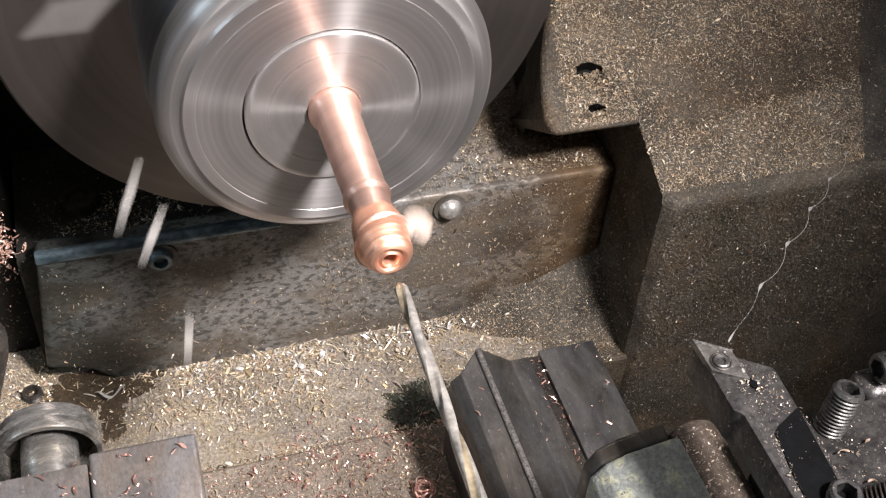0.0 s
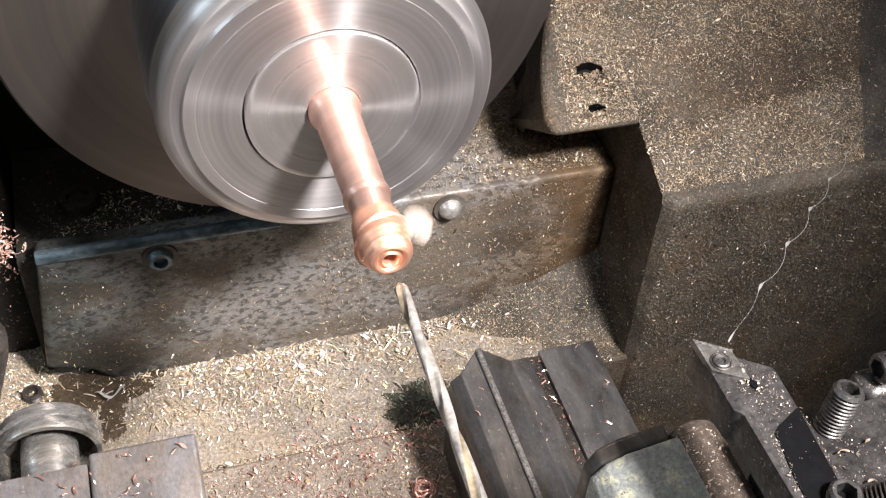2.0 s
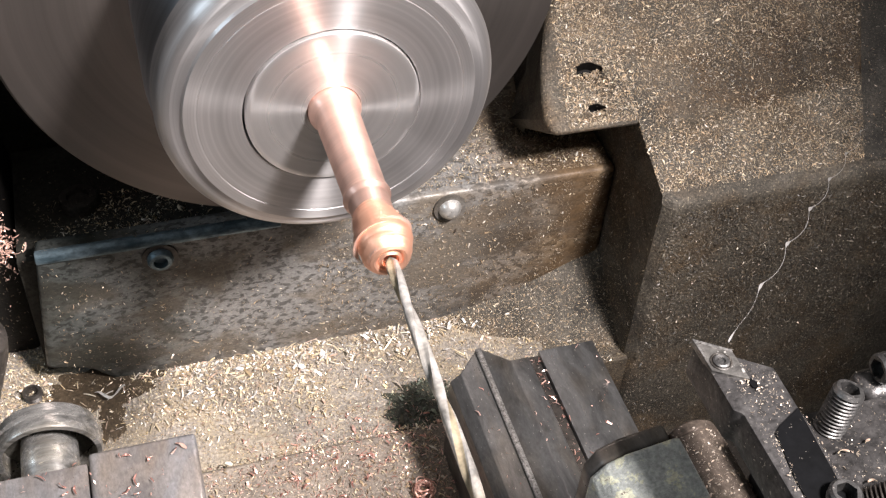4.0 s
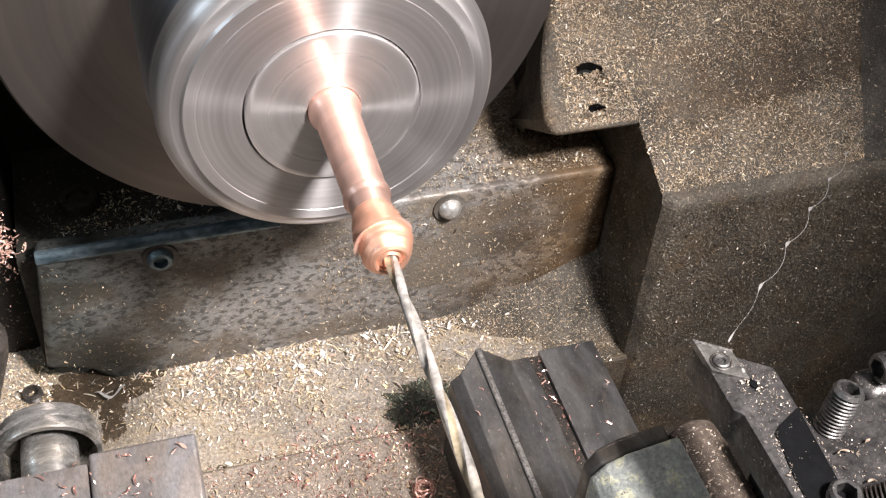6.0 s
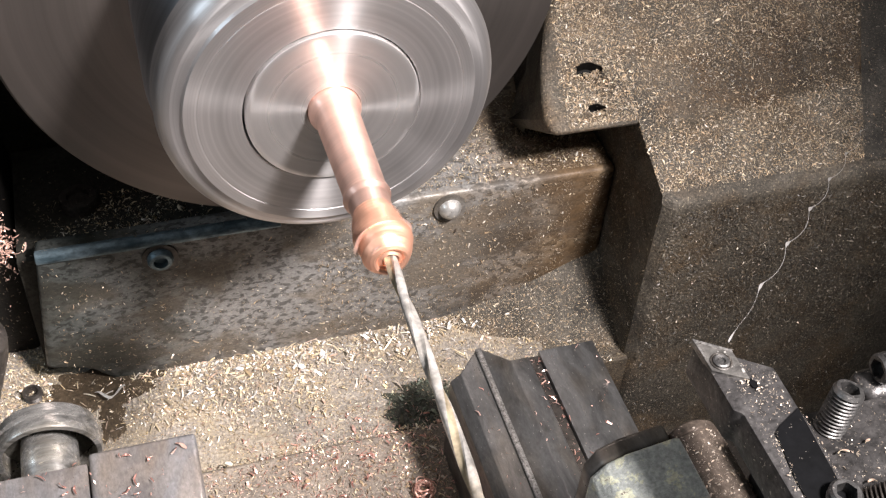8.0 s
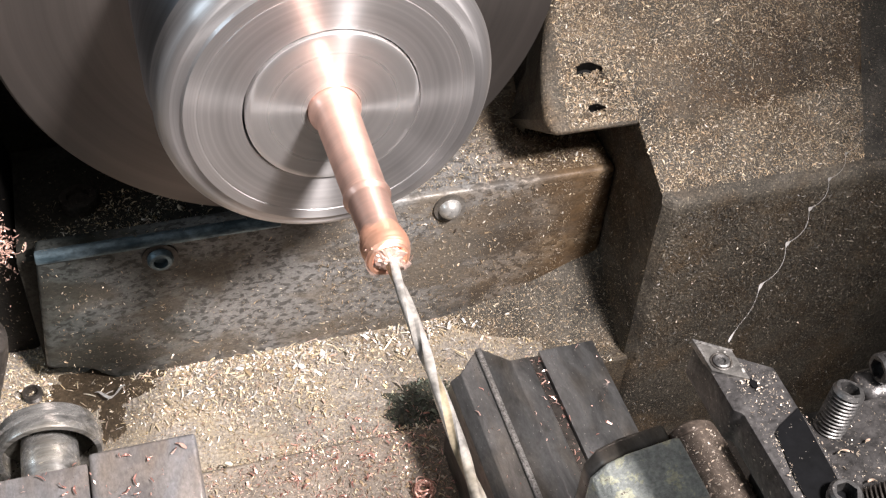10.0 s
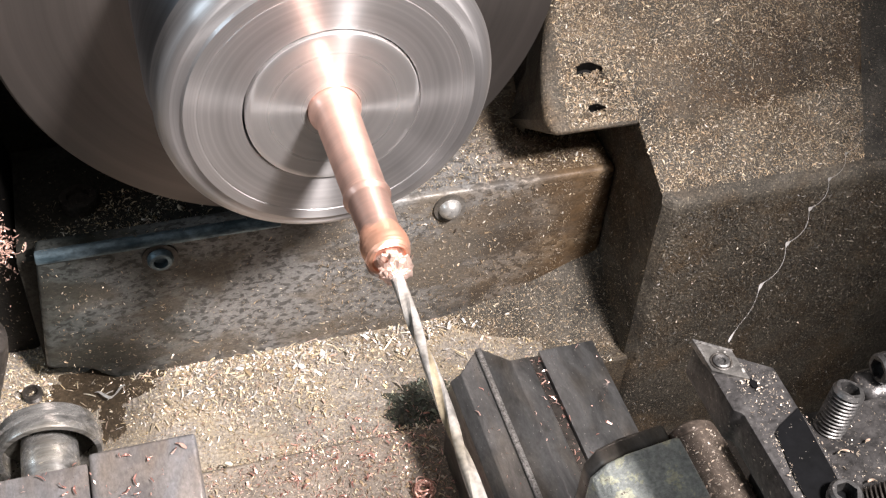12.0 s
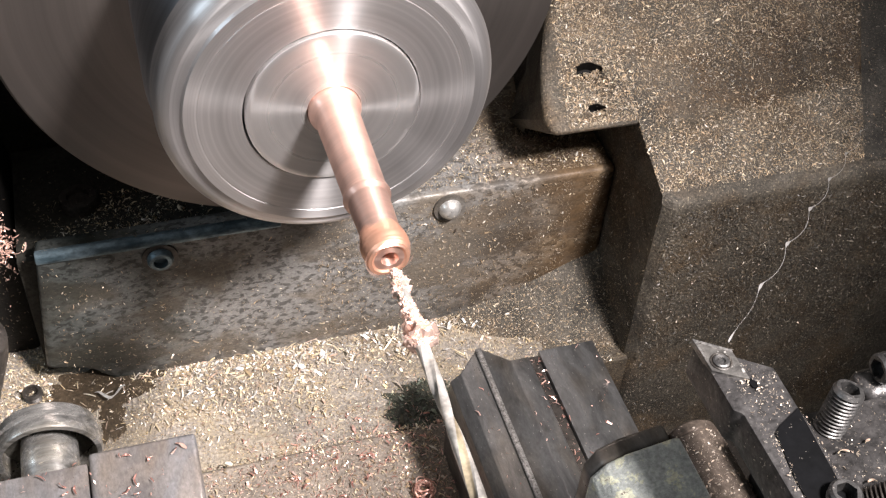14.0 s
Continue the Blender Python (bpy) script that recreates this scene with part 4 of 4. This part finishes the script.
def strew(name, seed, material, count, region, size, label, category, group):
    """Single curls dropped at random in a region (x0, x1, y0, y1, z)."""
    rng = random.Random(seed)
    made = []
    for k in range(5):
        made.append(part(name, curl_mesh(rng.uniform(*size), rng.uniform(0.0003, 0.0006), rng.uniform(-0.0005, 0.0005), rng.uniform(0.05, 0.3)), material))
        tagged(made[-1], label, category, group)
    x0, x1, y0, y1, z = region
    for k in range(count):
        m = pose(rng.uniform(x0, x1), rng.uniform(y0, y1), z, rng.uniform(-18, 18), rng.uniform(-14, 14), rng.uniform(0, 360))
        if k < 5:
            made[k].matrix_basis = m
        else:
            copy_thing(made[k % 5], m)


strew("brass_curl", 31, M_BRASS, 46, (-0.050, 0.045, 0.026, 0.046, 0.0013), (0.0020, 0.0050), "long curled golden brass chip on the littered bed", "metal chip", "brass curls on the bed")
strew("steel_curl", 32, M_SILVER, 16, (-0.045, 0.050, 0.030, 0.047, 0.0014), (0.0020, 0.0045), "silvery steel chip among brass chips", "metal chip", "steel chips on the bed")
fp = on_patch(np.random.default_rng(51), 620, (-0.045, 0.030, 0.0012), (0.105, 0, 0), (0, 0.0175, 0), lambda s, t: t ** 1.5)
flakes("steel_flakes", fp, np.random.default_rng(52).gamma(2.0, 0.0004, len(fp)) + 0.0005, M_SILVER, label="broad pale steel flakes along the slab foot", seed=53, slim=(0.3, 0.6), tilt=0.7, curl=1.0)
strew("copper_curl", 33, M_REDCHIP, 34, (-0.020, 0.028, -0.024, 0.002, 0.0056), (0.0013, 0.0030), "reddish copper curl on the brown strip", "metal chip", "copper curls on the strip")
strew("copper_curl", 34, M_REDCHIP, 9, (-0.066, -0.044, -0.050, -0.033, 0.0708), (0.0012, 0.0030), "reddish copper curl lying on the steel block", "metal chip", "copper curls on the block")
strew("copper_curl", 35, M_REDCHIP, 7, (-0.090, -0.070, -0.046, -0.035, 0.0693), (0.0012, 0.0028), "reddish copper curl lying on the steel block", "metal chip", "copper curls on the block")
strew("brass_curl", 36, M_BRASS, 12, (0.066, 0.090, -0.118, -0.098, 0.1241), (0.0012, 0.0030), "pale brass chip on the dark tool plate", "metal chip", "chips on the tool plate")
tagged(part("copper_nest", nest(41, 16, 0.0030, 0.005, 0.0004, 1.2), M_REDCHIP), "small tangled nest of dark copper swarf on the strip", "swarf").matrix_basis = pose(0.0215, -0.0215, 0.0065, 10, 5, 0)

# ---- flying chips ----
flying = []
for k in range(4):
    bm = box(-0.0010, 0.0010, -0.00025, 0.00025, -0.0046, 0.0046, 0.0001, 1)
    for v in bm.verts:
        v.co.x += 0.0004 * math.sin(v.co.z * 500 + k)
    flying.append(tagged(part("flying_chip", bm, M_SILVER), "bright steel sliver thrown off the chuck", "metal chip", "flying chips"))

# ---- loose chips ----
def clumped(fp, rng, bare=0.25, scale=140, seed=2.0):
    """Thins the places out between clumps."""
    d = np.array([noise.noise(Vector((x * scale, y * scale, seed))) + 0.5 * noise.noise(Vector((x * scale * 3, y * scale * 3, seed))) for x, y in fp[:, :2]])
    return fp[rng.uniform(0, 1, len(fp)) < np.clip(0.55 + 1.5 * d, bare, 1.0)]


def clear_of_oil(fp, rng):
    """Few chips lie in the wet brown sludge."""
    inside = ((fp[:, 0] + 0.070) / 0.020) ** 2 + ((fp[:, 1] - 0.0425) / 0.0055) ** 2 < 1
    return fp[~inside | (rng.uniform(0, 1, len(fp)) < 0.42)]


rng = np.random.default_rng(5)
NV = np.array([0, 0, 1.0])
fp = clumped(on_patch(rng, 42000, (-0.10, 0.0, 0.0), (0.205, 0, 0), (0, 0.0495, 0), lambda s, t: 0.12 + 0.88 * np.clip(t * 1.6 - 0.55, 0, 1) ** 1.5), rng, 0.14)
fp = fp[(fp[:, 0] < 0.078) | (fp[:, 1] > 0.0165)]
fp = clear_of_oil(fp, rng)
flakes("brass_chips", fp, rng.gamma(1.5, 0.00040, len(fp)) + 0.00026, M_BRASS, label="thick litter of golden brass chips on the bed", seed=2, slim=(0.12, 0.55), tilt=0.8, curl=0.5)
fp = clumped(on_patch(rng, 34000, (-0.10, 0.0, 0.0001), (0.205, 0, 0), (0, 0.0492, 0)), rng, 0.35, 90, 6.0)
fp = fp[(fp[:, 0] < 0.078) | (fp[:, 1] > 0.0165)]
fp = clear_of_oil(fp, rng)
flakes("fine_chips", fp, rng.gamma(2.0, 0.00014, len(fp)) + 0.00013, M_DUST, label="fine brass dust spread over the bed", seed=12, tilt=0.5, slim=(0.15, 0.5))
fp = on_patch(rng, 1500, (-0.080, 0.022, 0.0006), (0.135, 0, 0), (0, 0.027, 0), lambda s, t: 0.10 + 0.90 * t ** 1.5)
bp = np.vstack([on_patch(rng, 1500, (-0.041, -0.03, 0.0047), (0.118, 0, 0), (0, 0.0325, 0), lambda s, t: 0.2 + 0.8 * t), on_patch(rng, 1200, (-0.10, 0.0005, 0.0028), (0.175, 0, 0), (0, 0.006, -0.002))])
xp = on_patch(rng, 7000, (-0.062, 0.016, 0.0005), (0.066, 0, 0), (0, 0.032, 0), lambda s, t: np.clip(0.25 + s * 1.2, 0, 1) * (0.4 + 0.6 * t))
flakes("brass_chips", xp, rng.gamma(1.5, 0.00034, len(xp)) + 0.00022, M_BRASS, label="heaped golden brass chips between slab and blocks", seed=33, slim=(0.12, 0.5), tilt=0.8, curl=0.5)
flakes("brass_chips", bp, rng.gamma(2.0, 0.00035, len(bp)) + 0.0003, M_BRASS, label="brass chips drifted over the low strip", seed=18, slim=(0.12, 0.36), tilt=0.7, curl=1.0)
fp = clear_of_oil(fp, rng)
flakes("long_brass_chips", fp, rng.gamma(2.0, 0.0007, len(fp)) + 0.0008, M_BRASS, label="long thin brass needles along the slab foot", seed=3, slim=(0.07, 0.2), tilt=0.4, curl=0.25)
fp = np.vstack([on_patch(rng, 5000, (-0.16, 0.05, 0.0), (0.078, 0, 0), (0, 0.03, 0)), on_patch(rng, 2600, (-0.120, 0.036, 0.0003), (0.036, 0, 0), (0, 0.024, 0))])
flakes("brass_chips", fp, rng.gamma(2.0, 0.00032, len(fp)) + 0.0003, M_BRASS, label="litter of golden brass chips beside the slab", seed=4, slim=(0.12, 0.45), tilt=0.7)
knots = [on_patch(rng, 60, (x, y, z), (0.006, 0, 0), (0, 0.004, 0), lambda s, t: np.exp(-((s - 0.5) ** 2 + (t - 0.5) ** 2) * 14)) for x, y, z in ((-0.030, -0.004, 0.005), (-0.018, -0.010, 0.005), (-0.004, -0.003, 0.005), (0.004, -0.014, 0.005), (0.012, 0.0, 0.005), (0.020, -0.008, 0.005), (0.024, -0.020, 0.005), (0.010, -0.024, 0.005), (-0.012, 0.009, 0.0006), (0.008, 0.011, 0.0006))]
fp = np.vstack(knots + [on_patch(rng, 900, (-0.041, -0.03, 0.0047), (0.10, 0, 0), (0, 0.030, 0)), on_patch(rng, 1300, (-0.041, -0.03, 0.0047), (0.118, 0, 0), (0, 0.034, 0), lambda s, t: t), on_patch(rng, 700, (-0.03, 0.004, 0.0005), (0.07, 0, 0), (0, 0.02, 0), lambda s, t: 1 - t)])
flakes("copper_chips", fp, rng.gamma(1.7, 0.00042, len(fp)) + 0.0003, M_REDCHIP, label="reddish copper chips scattered over the bed", seed=6, curl=1.0, tilt=0.7, slim=(0.1, 0.36))
# fine chips on the casting, ledge and fillet
def on_casting(rng, n):
    """n random places on the casting's sloping top, thinner along the creased valley."""
    x, y = rng.uniform(0.1045, 0.212, n), 0.0195 + 0.10 * rng.uniform(0, 1, n)
    keep = [p < cast_end(q) - 0.0005 and r > 0.45 * math.exp(-((q - crease(p)) / 0.006) ** 2) + 0.5 * noise.noise(Vector((p * 110, q * 110, 5))) for p, q, r in zip(x, y, rng.uniform(0, 1, n))]
    x, y = x[keep], y[keep]
    z = [cast_z(p, q) + 0.0001 for p, q in zip(x, y)]
    return np.column_stack([x, y, z, np.zeros(len(x)), np.full(len(x), -0.416), np.full(len(x), 0.909)])


fs = [on_casting(rng, 70000),
      on_patch(rng, 19000, (0.079, 0.0425, slope_z(0.0425) + 0.0003), (0.0265, 0, 0), (0, 0.075, 0.03435), lambda s, t: np.clip((s - 0.08 - 0.62 * np.clip(t - 0.12, 0, 1)) * 9, 0, 1)),
      on_patch(rng, 3500, (0.180, 0.022, slope_z(0.022) - 0.0055), (0.06, 0, 0), (0, 0.09, 0.0412), lambda s, t: 0.8 - 0.5 * s),
      on_patch(rng, 8000, (0.022, 0.0515, 0.0592), (0.082, 0, 0), (0, 0.045, 0)),
      on_patch(rng, 500, (-0.082, 0.0585, 0.0502), (0.070, 0, 0), (0, 0.040, 0)),
      on_patch(rng, 900, (-0.082, 0.0590, 0.0502), (0.055, 0, 0), (0, 0.016, 0), lambda s, t: np.exp(-((s - 0.5) / 0.25) ** 2) * (1 - t)),
      on_patch(rng, 120, (-0.077, 0.0500, 0.0600), (0.080, 0, 0), (0, 0.006, 0)),
      on_patch(rng, 1100, (0.1048, 0.0180, 0.0), (0, 0.030, 0), (0, 0, 0.062)) * np.array([1, 1, 1, -1, 1, 1]),
      np.array([[*fillet(u, w), 0, -0.6, 0.8] for u, w in rng.uniform(0, 1, (4500, 2))]),
      on_patch(rng, 8500, (0.005, 0.0488, 0.002), (0.098, 0, 0), (0, 0, 0.055)),
      on_patch(rng, 1500, (-0.16, 0.0665, 0.0), (0.074, 0, 0), (0, 0, 0.09)),
      on_patch(rng, 2600, (-0.078, 0.0488, 0.002), (0.098, 0, 0), (0, 0, 0.055), lambda s, t: 1.1 - 0.8 * t)]
# the front gets darker chip tones than the top
wet = np.vstack([on_patch(rng, 32000, (0.108, 0.0155, 0.0), (0.10, 0, 0), (0, 0, 0.067), lambda s, t: 0.55 + 0.45 * t), on_patch(rng, 4500, (0.108, 0.0155, -0.055), (0.10, 0, 0), (0, 0, 0.055))])
flakes("fine_chips", wet, rng.gamma(2.2, 0.00019, len(wet)) + 0.00018, M_DARKCHIP, label="dark chips stuck to the casting's front", seed=27, slim=(0.12, 0.4))
fp = np.vstack(fs)
for hx, hy, hr, ht in HOLES:
    fp = fp[np.hypot((fp[:, 0] - hx) / hr, (fp[:, 1] - hy) / ht) > 0.92]
pale = on_patch(rng, 2600, (0.108, 0.0153, -0.045), (0.095, 0, 0), (0, 0, 0.110))
flakes("pale_chips", pale, rng.gamma(1.8, 0.00013, len(pale)) + 0.00016, M_PALECHIP, label="pale slivers stuck to the casting's oily front", seed=35, slim=(0.15, 0.5), tilt=0.6)
# darker chip tones follow the crease and carry its painted shade
oily = np.array([rnd < min(1.0, max(0.0, (x - 0.107) / 0.02)) * 0.75 * math.exp(-((y - crease(x) - 0.007) / 0.009) ** 2) for x, y, rnd in zip(fp[:, 0], fp[:, 1], rng.uniform(0, 1, len(fp)))])
flakes("fine_chips", fp[oily], rng.gamma(2.2, 0.00017, oily.sum()) + 0.00015, M_DARKCHIP, label="darker chips carrying the shade of the casting's crease", seed=28, slim=(0.12, 0.36))
fp = fp[~oily]
flakes("fine_chips", fp, rng.gamma(2.0, 0.00018, len(fp)) + 0.00016, M_DUST, label="fine brass dust and slivers stuck to the oily casting", seed=7, slim=(0.12, 0.36))
hole = []
for hx, hy, hr, ht in HOLES:
    place = Matrix.Translation((hx, hy, slope_z(hy))) @ Matrix.Rotation(radians(24.6), 4, "X")
    for u, w in rng.uniform(-1, 1, (520, 2)):
        if u * u + w * w < 0.95 and w < 0.12 + 0.4 * u + 0.7 * noise.noise(Vector((u * 3, w * 3, hx * 99))):
            c = place @ Vector((hr * u, ht * w, -0.0002 - 0.0020 * max(0.0, w + 0.75)))
            hole.append([*c, 0, -0.416, 0.909])
fp = np.array(hole)
flakes("brass_chips", fp, rng.gamma(2.2, 0.00022, len(fp)) + 0.0003, M_DUST, label="brass chips lodged in the holes of the casting", seed=17, slim=(0.15, 0.36), tilt=0.8)
fp = on_patch(rng, 5000, (0.030, 0.0515, 0.0593), (0.070, 0, 0), (0, 0.028, 0), lambda s, t: 0.2 + 0.8 * s)
flakes("brass_chips", fp, rng.gamma(2.2, 0.00022, len(fp)) + 0.0002, M_BRASS, label="golden brass chips thick on the ledge", seed=19, slim=(0.12, 0.36), tilt=0.6)
fp = on_patch(rng, 6500, (-0.082, 0.0590, 0.0505), (0.060, 0, 0), (0, 0.024, 0), lambda s, t: np.exp(-((s - 0.5) / 0.30) ** 2) * (1 - 0.7 * t) * (0.3 + 0.7 * (np.sin(s * 23) * np.sin(t * 9 + s * 7) > -0.1)))
flakes("brass_chips", fp, rng.gamma(1.8, 0.00028, len(fp)) + 0.0002, M_BRASS, label="brass chips heaped in the pit behind the slab", seed=20, slim=(0.12, 0.4), tilt=0.8, curl=1.0)
fp = np.vstack([on_patch(rng, 1600, (0.004, -0.032, 0.0049), (0.0275, 0, 0), (0, 0.034, 0), lambda s, t: s ** 1.3), on_patch(rng, 1500, (-0.041, -0.03, 0.0048), (0.072, 0, 0), (0, 0.034, 0))])
flakes("fine_chips", fp, rng.gamma(2.0, 0.00026, len(fp)) + 0.00025, M_DUST, label="dark oily grit and chips on the low strip", seed=23, slim=(0.15, 0.5), tilt=0.7)
a = rng.uniform(0, 2 * math.pi, 900)
r = np.sqrt(rng.uniform(0, 1.15, 900))
fp = np.column_stack([0.0330 + 0.0130 * r * np.cos(a), 0.0130 + 0.0100 * r * np.sin(a), np.full(900, 0.0005), np.zeros(900), np.zeros(900), np.ones(900)])
flakes("oily_grit", fp, rng.gamma(2.0, 0.00035, len(fp)) + 0.0003, M_GRIT, label="dark green oily grit and chips stuck in sludge", seed=29, slim=(0.15, 0.5), tilt=0.8, curl=1.0)
# chips on tools
fs = [on_patch(rng, 26, (0.0490, -0.08, 0.0461), (0.005, 0, 0), (0, 0.07, 0)), on_patch(rng, 22, (0.0580, -0.06, 0.0461), (0.016, 0, 0), (0, 0.05, 0)), on_patch(rng, 20, (0.0350, -0.08, 0.0416), (0.006, 0, 0), (0, 0.07, 0)), on_patch(rng, 170, (0.0547, -0.10, 0.0448), (0.0028, 0, 0), (0, 0.09, 0)),
      on_patch(rng, 120, (-0.10, -0.07, 0.0703), (0.057, 0, 0), (0, 0.036, 0))]
fp = np.vstack(fs)
flakes("copper_chips", fp, rng.gamma(1.7, 0.00036, len(fp)) + 0.0003, M_REDCHIP, label="few copper chips lying on the steel blocks", seed=8, curl=1.0, tilt=0.7, slim=(0.1, 0.36))
fs = [on_patch(rng, 1500, (0.0525, -0.15, Z), (0.0105, 0, 0), (0, 0.06, 0)), on_patch(rng, 1700, (0.065, -0.15, 0.1237), (0.05, 0, 0), (0, 0.053, 0)), on_patch(rng, 120, (0.087, -0.0955, 0.1232), (0.03, 0, 0), (0, 0.007, 0)),
      on_patch(rng, 110, (0.0520, -0.1190, Z + 0.0002), (0.0016, 0, 0), (0.0016, 0.0125, 0)), on_patch(rng, 60, (0.0606, -0.1200, Z + 0.0002), (0.0006, 0, 0), (0.0011, 0.0170, 0)),
      round_patch(rng, 1900, 0.0578, 0.1020, 0.0064, -0.130, -0.0850), on_patch(rng, 60, (0.042, -0.12, 0.1062), (0.016, 0, 0.002), (0, 0.035, 0))]
fs[0] = fs[0][(fs[0][:, 1] < -0.0893 - 0.72 * (fs[0][:, 0] - 0.0562)) & (fs[0][:, 0] < 0.0610)]
big = np.vstack([round_patch(rng, 300, 0.0578, 0.1020, 0.0064, -0.125, -0.0850), on_patch(rng, 170, (0.065, -0.125, 0.1237), (0.030, 0, 0), (0, 0.028, 0)), on_patch(rng, 46, (0.0530, -0.104, Z), (0.0080, 0, 0), (0, 0.010, 0)), on_patch(rng, 40, (0.0350, -0.105, 0.0995), (0.018, 0, 0.0070), (0, 0.022, 0))])
flakes("pale_chips", big, rng.gamma(1.8, 0.00015, len(big)) + 0.00014, M_PALECHIP, label="pale brass chips stuck to the oily tools", seed=31, slim=(0.25, 0.7), tilt=0.4)
bare = (fs[0][:, 1] < -0.104) & (fs[0][:, 0] > 0.0545) & (fs[0][:, 0] < 0.0602)
fs[0] = fs[0][~bare | (rng.uniform(0, 1, len(fs[0])) < 0.06)]
fp = np.vstack(fs)
flakes("fine_chips", fp, rng.gamma(1.1, 0.00012, len(fp)) + 0.00007, M_PALECHIP, label="tiny bright chips sprinkled over the tool holder", seed=9)


# ---- what moves ----


def motions():
    count = int(SECONDS * FPS) + 1
    base = Matrix.Translation((0, 0, AXIS_Z))

    # where the loose end stands at each half second; the work turns 60 to 88 degrees a key between
    stands = [0, 10, 95, 70, 0, 80, 95, 80, 70, 80, 95, 80, 90, 0, 20, 80, 95] + [80, 0] * 6
    degrees, total = [0.0], 0.0
    for p, q in zip(stands, stands[1:]):
        step = ((q - p - 1110) % 360 + 1110 - (360 if (q - p - 1110) % 360 > 180 else 0)) / 15
        for _ in range(15):
            total += step
            degrees.append(total)

    def turn(i):
        return Matrix.Rotation(radians(degrees[i]), 4, "Y")

    walk(chuck, [(i / FPS, base @ turn(i)) for i in range(count)])
    walk(rod, [(i / FPS, base @ turn(i) @ TURN_Y) for i in range(count)])

    # the burr creeps out along the tip while the drill feeds
    def creep(t):
        return 0.0440 + 0.0034 * min(1.0, max(0.0, (t - 8.4) / 0.8))

    walk(burr, [(i / FPS, Matrix.Translation((0, -creep(i / FPS), AXIS_Z)) @ turn(i) @ TURN_Y) for i in range(count)])

    tips = [(0, 0.0560), (2.5, 0.0560), (3.0, 0.0550), (3.2, 0.0543), (3.6, 0.0515), (4.2, 0.0480), (5.0, 0.0468), (8.2, 0.0467), (9.0, 0.0455), (10.3, 0.0418), (10.5, 0.0411), (11.0, 0.0391), (11.5, 0.0379),
            (12.0, 0.0361), (12.2, 0.0362), (12.5, 0.0424), (12.7, 0.0480), (12.9, 0.0525), (13.0, 0.0533), (13.5, 0.0530), (14.0, 0.0530)]

    walk(drill, [(t, drill_at(d)) for t, d in tips])

    # the wound nest turns with the rod, then comes loose and drops on the bed
    rows = []
    fall = [(8.7, (0, -0.0432, AXIS_Z)), (8.9, (-0.002, -0.049, AXIS_Z + 0.004)), (9.0, (-0.008, -0.056, AXIS_Z - 0.010)), (9.1, (-0.016, -0.064, AXIS_Z - 0.055)), (9.2, (-0.022, -0.072, 0.0125))]
    for i in range(int(8.7 * FPS) + 1):
        rows.append((i / FPS, Matrix.Translation((0, -0.0432, AXIS_Z)) @ turn(i) @ TURN_Y))
    last = turn(int(8.7 * FPS)) @ TURN_Y
    for k, (t, p) in enumerate(fall[1:]):
        rows.append((t, Matrix.Translation(p) @ Matrix.Rotation(radians(20 * (k + 1)), 4, "X") @ last))
    rows.append((SECONDS, rows[-1][1]))
    walk(bulb, rows)

    # the curls grow out of the bore, then come away on the drill
    out = [[(0, 0.0400), (12.0, 0.0400), (12.2, 0.0402), (12.5, 0.0462), (12.7, 0.0515), (12.9, 0.0560), (13.0, 0.0570), (14.0, 0.0570)],
           [(0, 0.0400), (8.8, 0.0400), (10.3, 0.0470), (11.0, 0.0478), (12.0, 0.0485), (12.2, 0.0488), (12.5, 0.0545), (12.7, 0.0600), (12.9, 0.0640), (13.0, 0.0648), (14.0, 0.0648)],
           [(0, 0.0395), (8.8, 0.0400), (10.3, 0.0500), (11.0, 0.0508), (12.0, 0.0525), (12.2, 0.0535), (12.5, 0.0590), (12.7, 0.0655), (12.9, 0.0695), (13.0, 0.0705), (14.0, 0.0705)]]
    for w, places in zip(wads, out):
        rows = [(t, Matrix.Translation((0, -d, AXIS_Z)) @ Matrix.Rotation(radians(0 if t < 8.8 else min(70, (t - 8.8) * 30)), 4, "Y") @ TURN_Y) for t, d in places]
        walk(w, rows)

    starts = [(-0.0478, -0.02, 0.1370), (-0.0445, -0.02, 0.1255), (-0.0404, -0.02, 0.0900), (-0.0523, -0.02, 0.1813)]
    speeds = [(-0.0065, 0.0, -0.0300), (-0.0075, 0.0, -0.0240), (-0.0040, 0.0, -0.0230), (-0.016, 0.0, -0.014)]
    for k, (chip, p, q) in enumerate(zip(flying, starts, speeds)):
        p, q = Vector(p), Vector(q)
        rest = Vector((-0.053 - 0.004 * k, -0.022 + 0.003 * k, 0.0062))
        lie = Matrix.Translation(rest) @ pose(0, 0, 0, 80, 0, 30 * k)
        along = Matrix.Rotation(math.atan2(q.x, q.z), 4, "Y")
        walk(chip, [(0, Matrix.Translation(p) @ along), (1 / FPS, Matrix.Translation(p + q) @ along), (3 / FPS, Matrix.Translation(rest + Vector((0, 0, 0.012))) @ along), (5 / FPS, lie), (SECONDS, lie)])


motions()
